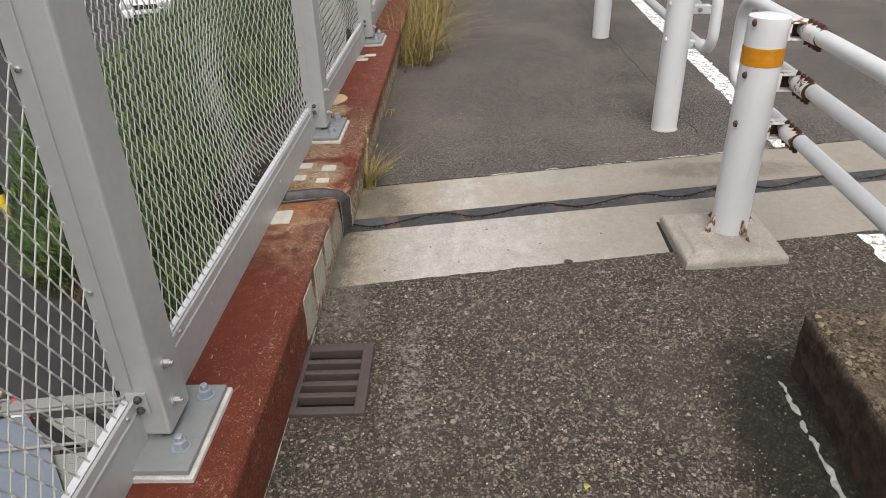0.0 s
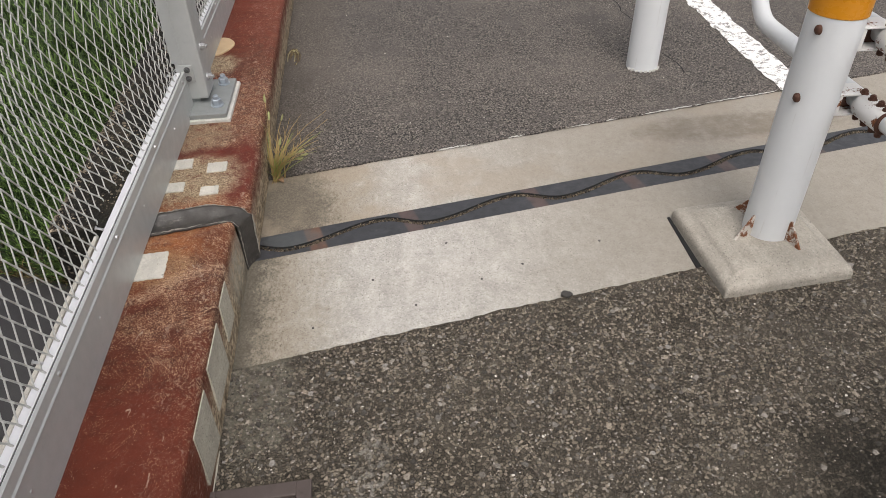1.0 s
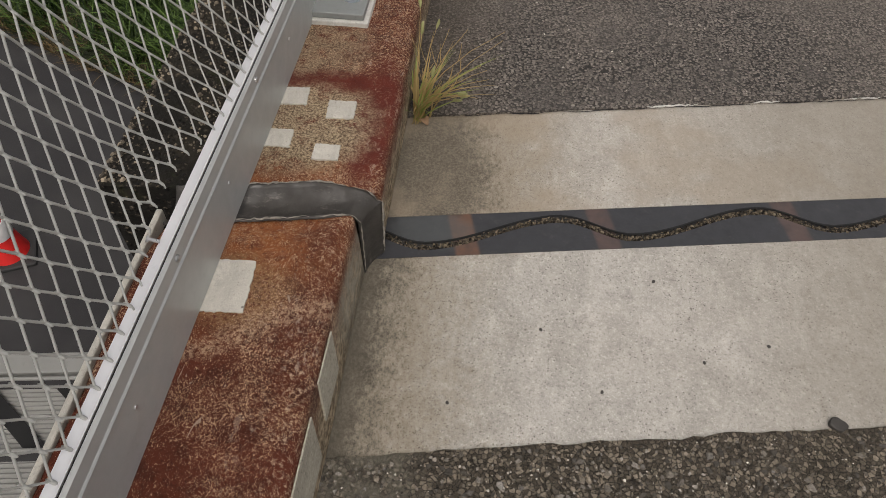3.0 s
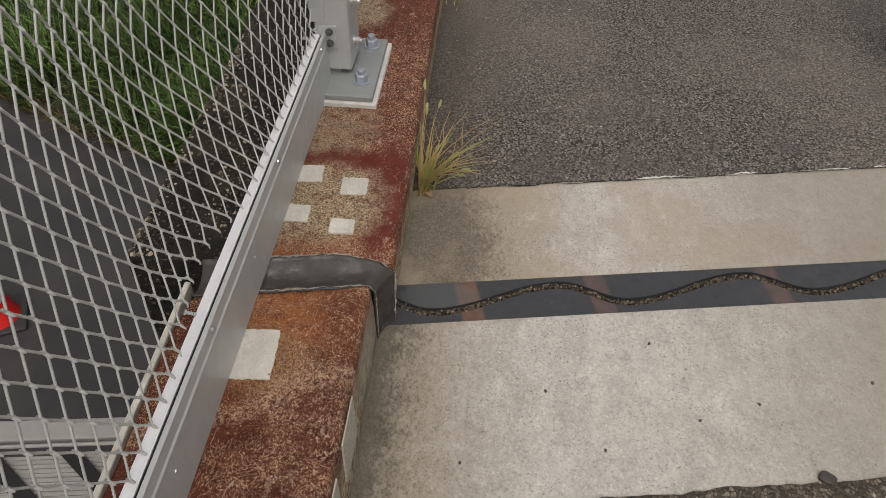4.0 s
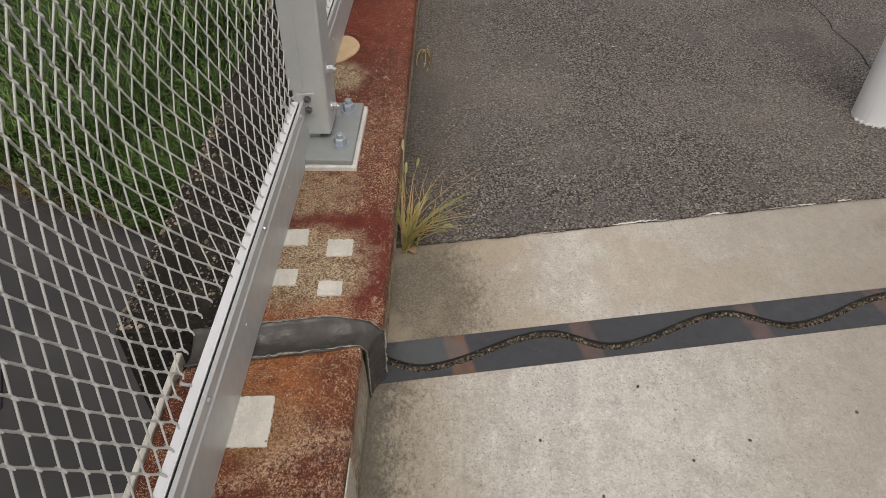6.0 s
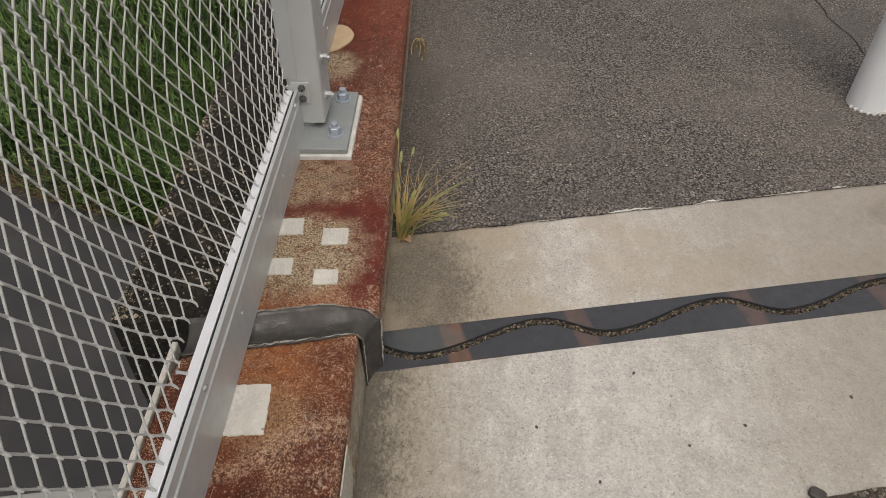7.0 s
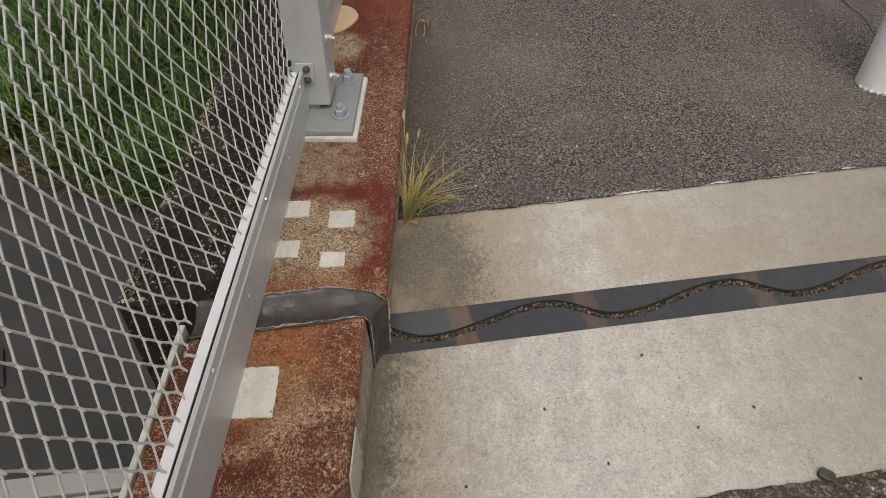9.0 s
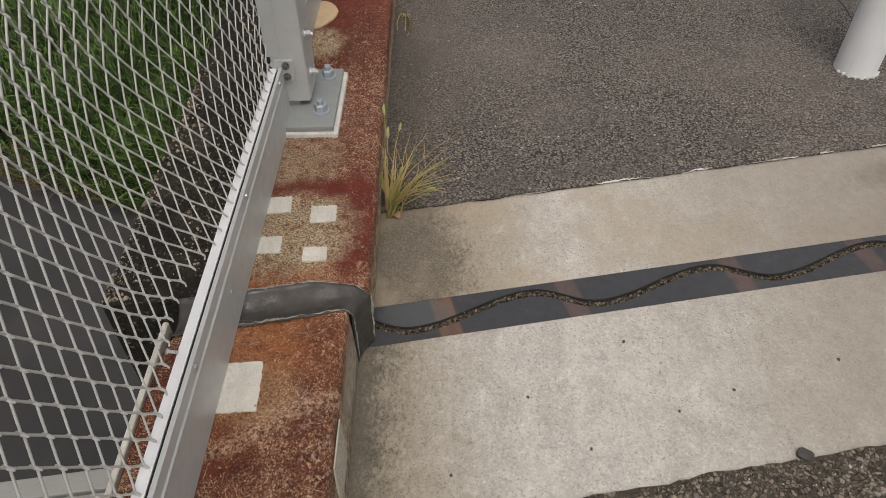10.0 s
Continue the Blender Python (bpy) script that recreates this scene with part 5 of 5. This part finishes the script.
# ---------------------------------------------------------------- lower road and bank
LOW = -4.00
low_n = Nodes("lower_asphalt")
low_base = low_n.mix(low_n.ramp(low_n.noise(1.2, 5.0), 0.4, 0.65), (0.016, 0.015, 0.016), (0.026, 0.025, 0.025))
low_base = low_n.mix(low_n.ramp(low_n.noise(150.0, 3.0), 0.55, 0.7, 0.0, 0.4), low_base, (0.06, 0.058, 0.056))
M_LOW = low_n.done(low_base, 0.82, 0, [(low_n.noise(90.0, 4.0), 0.003)])
gv = [(-900, -900, LOW), (900, -900, LOW), (900, 900, LOW), (-900, 900, LOW)]
ground = raw("ground", gv, [(0, 1, 2, 3)], M_LOW)
structure(ground, "dark asphalt of the lower road", "road")


def bank_left(y):
    """The bank's edge beside the lower road."""
    pts = ((7.6, -1.0), (8.16, -2.88), (8.65, -4.27), (9.2, -5.4), (11.2, -7.0), (15.5, -9.2), (22.5, -10.1), (32.0, -11.6), (60.0, -16.0))
    for (ya, xa), (yb, xb) in zip(pts, pts[1:]):
        if y <= yb:
            return xa + (xb - xa) * max(0.0, (y - ya)) / (yb - ya)
    return pts[-1][1]


def bank_height(x, y):
    inside = min(x - bank_left(y), (y - 7.6 + 0.28 * (x + 1.0)) * 1.2)
    rise = max(0.0, min(1.0, inside / 5.0))
    return LOW + 0.02 + 0.10 * min(1, max(0, inside) / 0.3) + 1.3 * rise + 0.05 * noise.noise((x * 1.3, y * 1.3, 0))


def bank():
    verts, faces = [], []
    ny, nx = 90, 26
    for j in range(ny + 1):
        y = 7.62 + (j / ny) ** 1.6 * 50
        xl = bank_left(y)
        for i in range(nx + 1):
            x = xl + (-0.06 - xl) * i / nx
            verts.append((x, y, bank_height(x, y) if i else LOW - 0.05))
    for j in range(ny):
        for i in range(nx):
            p = j * (nx + 1) + i
            faces.append((p, p + 1, p + nx + 2, p + nx + 1))
    ob = raw("grass_bank", verts, faces, M_SOIL, None, "", True)
    structure(ob, "earth bank with green grass beside the road", "ground")


bank()


def blades(name, spots, material, bend=0.5, width=0.006, seg=3):
    """Curved tapering blades: (x, y, z, length, lean direction, lean)."""
    verts, faces = [], []
    rng = random.Random(len(spots))
    for x, y, z, length, turn, lean in spots:
        base = len(verts)
        dx, dy = math.cos(turn), math.sin(turn)
        px, py = -dy, dx
        w = width * rng.uniform(0.6, 1.3)
        for k in range(seg + 1):
            f = k / seg
            out = length * (lean * f + bend * lean * f * f)
            up = length * f * (1 - 0.35 * lean * f)
            ww = w * (1 - f) ** 0.7
            cx, cy, cz = x + dx * out, y + dy * out, z + up
            if k < seg:
                verts += [(cx - px * ww, cy - py * ww, cz), (cx + px * ww, cy + py * ww, cz)]
            else:
                verts.append((cx, cy, cz))
        for k in range(seg - 1):
            p = base + 2 * k
            faces.append((p, p + 1, p + 3, p + 2))
        p = base + 2 * (seg - 1)
        faces.append((p, p + 1, p + 2))
    return raw(name, verts, faces, material)


rng = random.Random(21)
spots = []
while len(spots) < 60000:
    y = 7.65 + rng.random() ** 1.9 * 32
    xl = bank_left(y)
    x = rng.uniform(xl, -0.12)
    edge = min(x - xl, y - 7.6)
    tuftiness = noise.noise((x * 1.1, y * 1.1, 7)) + 0.5 * noise.noise((x * 3.7, y * 3.7, 2))
    if tuftiness < -0.12 and rng.random() < 0.85:
        continue
    length = (0.16 + 0.34 * rng.random() + 0.34 * max(0, tuftiness)) * min(1.0, 0.35 + edge)
    spots.append((x, y, bank_height(x, y) - 0.02, length * (1 + 0.02 * y), rng.uniform(0, 6.28), rng.uniform(0.1, 0.9)))
grass = blades("grass", spots, M_BLADE, 0.8, 0.0125)
tagged(grass, "long green grass covering the bank below", "grass", "", "stuff")
spots = []
for i in range(2600):
    y = 7.65 + rng.random() ** 2 * 2.2
    xl = bank_left(y)
    x = xl + rng.random() ** 2.2 * 1.2
    spots.append((x, y, bank_height(x, y) - 0.02, rng.uniform(0.06, 0.2), rng.uniform(0, 6.28), rng.uniform(0.4, 1.4)))
dry = blades("dry_grass", spots, M_WITHER, 0.5, 0.007)
tagged(dry, "withered brown grass along the bank's edge", "grass", "", "stuff")


def weed(name, x, y, z, count, length, spread, material, label, seed, width=0.0032, heads=0):
    thing = root(name, pose(x, y, z))
    tagged(thing, label, "weed")
    r = random.Random(seed)
    for mat, share in ((material, 0.6), (M_STRAW, 0.25), (M_WITHER, 0.15)):
        sp = []
        for i in range(int(count * share)):
            a = r.uniform(0, 6.28)
            ln = length * r.uniform(0.35, 1.25) * (0.7 if mat is M_STRAW else 1.0)
            sp.append((r.gauss(0.06, spread), r.gauss(0, spread), -0.005, ln, a, r.uniform(0.05, 1.5)))
        ob = blades("foliage", sp, mat, 0.5, width, 5)
        ob.parent = thing
    for i in range(heads):
        a = r.gauss(-0.2, 1.2)
        ln = length * r.uniform(1.1, 2.0)
        lean = r.uniform(0.3, 1.2)
        pts = [(math.cos(a) * ln * lean * f * f, math.sin(a) * ln * lean * f * f, ln * f * (1 - 0.35 * lean * f)) for f in [k / 8 for k in range(9)]]
        stalk = part("stalk", tube(pts, 0.0008, 5), M_STRAW, thing)
        tip = Vector(pts[-1])
        d = (tip - Vector(pts[-2])).normalized()
        part("seed_head", tube([tip + d * (0.024 * f) for f in (0, 0.25, 0.5, 0.75, 1)], [0.0008, 0.0022, 0.0026, 0.0018, 0.0006], 6), M_HEAD, stalk, "pale seed head")
    return thing


def kerb_weed():
    """Broad arching leaves, dry forked stems and a few thick green seed spikes."""
    thing = root("weed_tuft", pose(0.436, 3.478, 0.004))
    tagged(thing, "yellow-green weed with dry stems at the kerb foot", "weed")
    r = random.Random(8)

    def curve(a, length, lean, droop, bits=9):
        return [Vector((math.cos(a) * length * lean * f * (0.4 + 0.6 * f), math.sin(a) * length * lean * f * (0.4 + 0.6 * f), length * f * (1 - droop * f))) for f in [q / (bits - 1) for q in range(bits)]]

    for q in range(52):
        a = r.gauss(0.25, 1.0)
        pts = curve(a, r.uniform(0.08, 0.20), r.uniform(0.10, 1.35), r.uniform(0.05, 0.4))
        off = Vector((abs(r.gauss(0, 0.014)), r.gauss(0, 0.014), 0))
        across = Vector((-math.sin(a), math.cos(a), 0.3 * r.uniform(-1, 1)))
        w = r.uniform(0.0012, 0.0028)
        verts, faces = [], []
        for n, p in enumerate(pts):
            f = n / (len(pts) - 1)
            ww = w * (0.35 + 1.6 * f * (1 - f) + 0.65 * (1 - f)) * (1 - f ** 5) + 0.0001
            verts += [p + off - across * ww, p + off + Vector((0, 0, -0.35 * ww)), p + off + across * ww]
        for n in range(len(pts) - 1):
            for m in (0, 1):
                c = 3 * n + m
                faces.append((c, c + 1, c + 4, c + 3))
        raw("leaf_blade", verts, faces, M_WEED if q % 3 else M_STRAW, thing, "", True)
    for q in range(24):
        a = r.gauss(0.7, 0.9)
        long = q < 4
        pts = curve(a, r.uniform(0.22, 0.30) if long else r.uniform(0.09, 0.20), r.uniform(0.05, 1.4), r.uniform(0.0, 0.3))
        off = Vector((abs(r.gauss(0, 0.012)), r.gauss(0, 0.012), 0))
        pts = [p + off + Vector((0.002 * math.sin(9 * n + q), 0.002 * math.cos(7 * n + q), 0)) for n, p in enumerate(pts)]
        stalk = part("stalk", tube(pts, [0.0013 - 0.0007 * n / 8 for n in range(9)], 5), M_STRAW, thing)
        fork = pts[5]
        part("side_stem", tube([fork, fork + Vector((0.012 * math.cos(a + 1), 0.012 * math.sin(a + 1), 0.016)), fork + Vector((0.020 * math.cos(a + 1), 0.020 * math.sin(a + 1), 0.036))], [0.0009, 0.0008, 0.0004], 5), M_STRAW, stalk)
        if q % 3 == 0:
            d = (pts[-1] - pts[-2]).normalized()
            part("seed_head", lumps(tube([pts[-1] + d * (0.030 * f) for f in (0, 0.2, 0.45, 0.7, 0.9, 1)], [0.001, 0.0034, 0.0042, 0.0036, 0.002, 0.0006], 7), 200, 0.002), M_SPIKE, stalk, "pale green seed spike")


kerb_weed()


def dry_curl():
    """A small coil of dead rootlets lying in the gutter."""
    thing = root("dry_sprig", pose(0.449, 4.50, 0.008))
    tagged(thing, "curled dry brown rootlets at the kerb foot", "weed")
    r = random.Random(5)
    for q in range(9):
        rx, ry = r.uniform(0.008, 0.034), r.uniform(0.03, 0.095)
        a0 = r.uniform(-1.2, 0.6)
        pts = [(rx * math.cos(a0 + 0.42 * k) + 0.008, ry * math.sin(a0 + 0.42 * k) + r.uniform(-0.003, 0.003), 0.003 + 0.007 * math.sin(0.4 * k) ** 2) for k in range(9)]
        part("rootlet", tube(pts, 0.0017, 5), M_WITHER if q % 4 else M_HEAD, thing)


dry_curl()
for i, (x, y, count, ln) in enumerate(((0.45, 5.72, 420, 0.24), (0.47, 6.05, 620, 0.34), (0.46, 6.50, 560, 0.36), (0.46, 7.00, 560, 0.40), (0.48, 7.60, 560, 0.42), (0.50, 8.3, 520, 0.42))):
    weed("dry_tuft", x, y, 0.0, count, ln, 0.085, M_TUFT, "large tuft of dry yellow grass beside the kerb", 30 + i, 0.0034, 12)

# ---------------------------------------------------------------- things on the lower road


def traffic_cone():
    thing = root("traffic_cone", pose(-3.64, 5.86, LOW, 0, 0, 25))
    tagged(thing, "red traffic cone with a white reflective band", "traffic cone")
    part("base", box(-0.23, 0.23, -0.23, 0.23, 0.0, 0.035, 0.015), plain("black_rubber", (0.02, 0.02, 0.02), 0.7), thing, "black rubber base")
    part("body", lathe([(0.180, 0.03), (0.168, 0.07), (0.036, 0.74), (0.026, 0.745)], 28), M_RED, thing, "", True)
    part("white_band", lathe([(0.1335, 0.27), (0.1345, 0.272), (0.1075, 0.42), (0.1060, 0.422)], 28), M_CWHITE, thing, "white reflective band", True)
    part("white_band", lathe([(0.0890, 0.52), (0.0900, 0.522), (0.0670, 0.65), (0.0655, 0.652)], 28), M_CWHITE, thing, "white reflective band", True)


traffic_cone()


def parked_car():
    thing = root("car", pose(-11.35, 29.9, LOW, 0, 0, 12))
    tagged(thing, "white van-like car on the lower road", "car")
    prof = [(-2.0, 0.30), (-2.05, 0.55), (-1.98, 0.82), (-1.30, 1.00), (-0.70, 1.52), (0.2, 1.62), (1.5, 1.58), (2.0, 1.05), (2.05, 0.5), (2.0, 0.30)]
    bm = bmesh.new()
    sides = []
    for s in (-1, 1):
        sides.append([bm.verts.new((s * (0.92 if z < 1.05 else 0.80), y, z)) for y, z in prof])
    k = len(prof)
    for i in range(k):
        bm.faces.new((sides[0][i], sides[0][(i + 1) % k], sides[1][(i + 1) % k], sides[1][i]))
    bm.faces.new(sides[0][::-1])
    bm.faces.new(sides[1])
    bmesh.ops.recalc_face_normals(bm, faces=bm.faces[:])
    bevel(bm, 0.05, 2)
    part("body", bm, M_CAR, thing)
    part("windscreen", moved(box(-0.70, 0.70, -0.38, 0.38, -0.004, 0.004), pose(0, -1.02, 1.275, 41, 0, 0)), M_GLASS, thing, "dark windscreen")
    part("grille", box(-0.42, 0.42, -2.062, -2.02, 0.60, 0.76, 0.01), M_DARK, thing, "dark grille")
    part("bumper", box(-0.90, 0.90, -2.10, -1.98, 0.34, 0.56, 0.03), M_CAR, thing)
    part("intake", box(-0.50, 0.50, -2.108, -2.06, 0.36, 0.44, 0.01), M_DARK, thing)
    part("number_plate", box(-0.165, 0.165, -2.116, -2.10, 0.46, 0.56, 0.004), M_CWHITE, thing)
    for s in (-1, 1):
        part("headlight", box(s * 0.68 - 0.18, s * 0.68 + 0.18, -2.055, -1.95, 0.64, 0.82, 0.03), M_LAMP, thing, "clear headlight")
        for y in (-1.25, 1.25):
            wheel = part("wheel", lathe([(0.30, -0.10), (0.30, 0.10)], 24, pose(s * 0.84, y, 0.30, 0, 90, 0)), M_DARK, thing, "black tyre")
            part("rim", lathe([(0.18, 0), (0.16, 0.02)], 16, pose(s * 0.942, y, 0.30, 0, 90 * s, 0)), M_GALV, wheel)
        part("mirror", box(s * 1.0 - 0.09, s * 1.0 + 0.09, -0.95, -0.83, 1.02, 1.16, 0.03), M_CAR, thing)


parked_car()

# ---------------------------------------------------------------- sheet metal canopy below the deck


def canopy():
    thing = root("sheet_canopy", pose(-0.70, 3.305, -1.00, 0, 0, 7.4))
    tagged(thing, "pale corrugated sheet canopy fixed below the deck", "canopy")
    part("edge_beam", box(-0.85, 0.74, -0.078, 0.0, -0.03, 0.0, 0.004), M_SHEET, thing, "flat pale edge beam")
    part("front_bar", tube([(-0.85, -0.096, -0.008), (0.74, -0.096, -0.008)], 0.007, 12), M_SHEET, thing)
    part("front_bar", tube([(-0.85, -0.350, -0.012), (0.74, -0.350, -0.012)], 0.008, 12), M_SHEET, thing)
    for y0, y1 in ((-0.335, -0.112), (-1.28, -0.365)):
        verts, faces = [], []
        count = int((y1 - y0) / 0.0025)
        for i in range(count + 1):
            y = y0 + (y1 - y0) * i / count
            z = -0.055 + 0.0045 * math.sin(2 * math.pi * y / 0.0165)
            verts += [(-0.80, y, z), (0.74, y, z)]
        for i in range(count):
            p = 2 * i
            faces.append((p, p + 1, p + 3, p + 2))
        raw("corrugated_sheet", verts, faces, M_SHEET, thing, "ribbed pale sheet", True)
    # Shadowed gaps across the sheet, modelled as flat dark diagonal bands.
    for k in range(4):
        x = -0.62 + 0.27 * k
        gap_band = prism([(x, -0.112), (x + 0.245, -0.338), (x + 0.325, -0.338), (x + 0.07, -0.112)][::-1], -0.048, -0.040)
        part("shaded_gap", gap_band, M_DARK, thing, "dark diagonal band standing in for shadowed gaps")
    sheet = prism([(-0.62, -0.10), (-1.6, -0.10), (-1.6, -1.3), (0.10, -1.3), (-0.20, -0.75), (-0.40, -0.40)], -0.036, -0.028)
    part("blue_panel", sheet, M_BLUE, thing, "blue-grey sheet panel")
    part("end_bracket", box(-0.93, -0.78, -0.10, 0.06, -0.10, 0.03, 0.01), M_BEIGE, thing, "beige steel bracket")
    part("bracket_hook", tube([(-0.76 + 0.035 * math.cos(a), -0.03 + 0.03 * math.sin(a), 0.008) for a in [0.3 * k for k in range(17)]], 0.007, 8), M_SHEET, thing)


canopy()

post = root("marker_pole", pose(-7.0, 11.35, bank_height(-7.0, 11.35) - 0.05))
tagged(post, "yellow plastic marker pole in the grass", "marker pole")
part("pole", lathe([(0.06, 0.0), (0.06, 0.95), (0.04, 1.0)], 18), M_YELLOW, post, "", True)
part("pole_band", lathe([(0.062, 0.55), (0.062, 0.72)], 18), M_DARK, post, "black band", True)


def fallen_leaf(x, y, z, size, turn, color, label):
    """A curled leaf with a raised midrib fold."""
    verts, faces = [], []
    for i in range(9):
        f = i / 8
        w = size * 0.32 * math.sin(math.pi * min(0.98, max(0.03, f))) ** 0.8
        zz = 0.004 + size * 0.16 * math.sin(math.pi * f) + 0.05 * size * f
        verts += [(-w, size * (f - 0.5), zz + 0.25 * w), (0, size * (f - 0.5), zz - 0.1 * w), (w, size * (f - 0.5), zz + 0.35 * w)]
    for i in range(8):
        for k in range(2):
            p = 3 * i + k
            faces.append((p, p + 1, p + 4, p + 3))
    ob = raw("fallen_leaf", verts, faces, color, None, "", True)
    solid = ob.modifiers.new("thickness", "SOLIDIFY")
    solid.thickness = 0.0006
    ob.matrix_basis = pose(x, y, z, 0, 0, turn)
    tagged(ob, label, "leaf")


M_LEAF_BROWN = leaf("brown_leaf", (0.16, 0.095, 0.05), (0.24, 0.15, 0.085))
M_LEAF_YELLOW = leaf("yellow_leaf", (0.24, 0.26, 0.05), (0.34, 0.33, 0.09))
fallen_leaf(0.462, 3.462, 0.004, 0.036, 40, M_LEAF_BROWN, "curled brown dead leaf at the kerb foot")
fallen_leaf(1.165, 1.690, 0.006, 0.022, 160, M_LEAF_YELLOW, "small yellow-green fallen leaf on the asphalt")
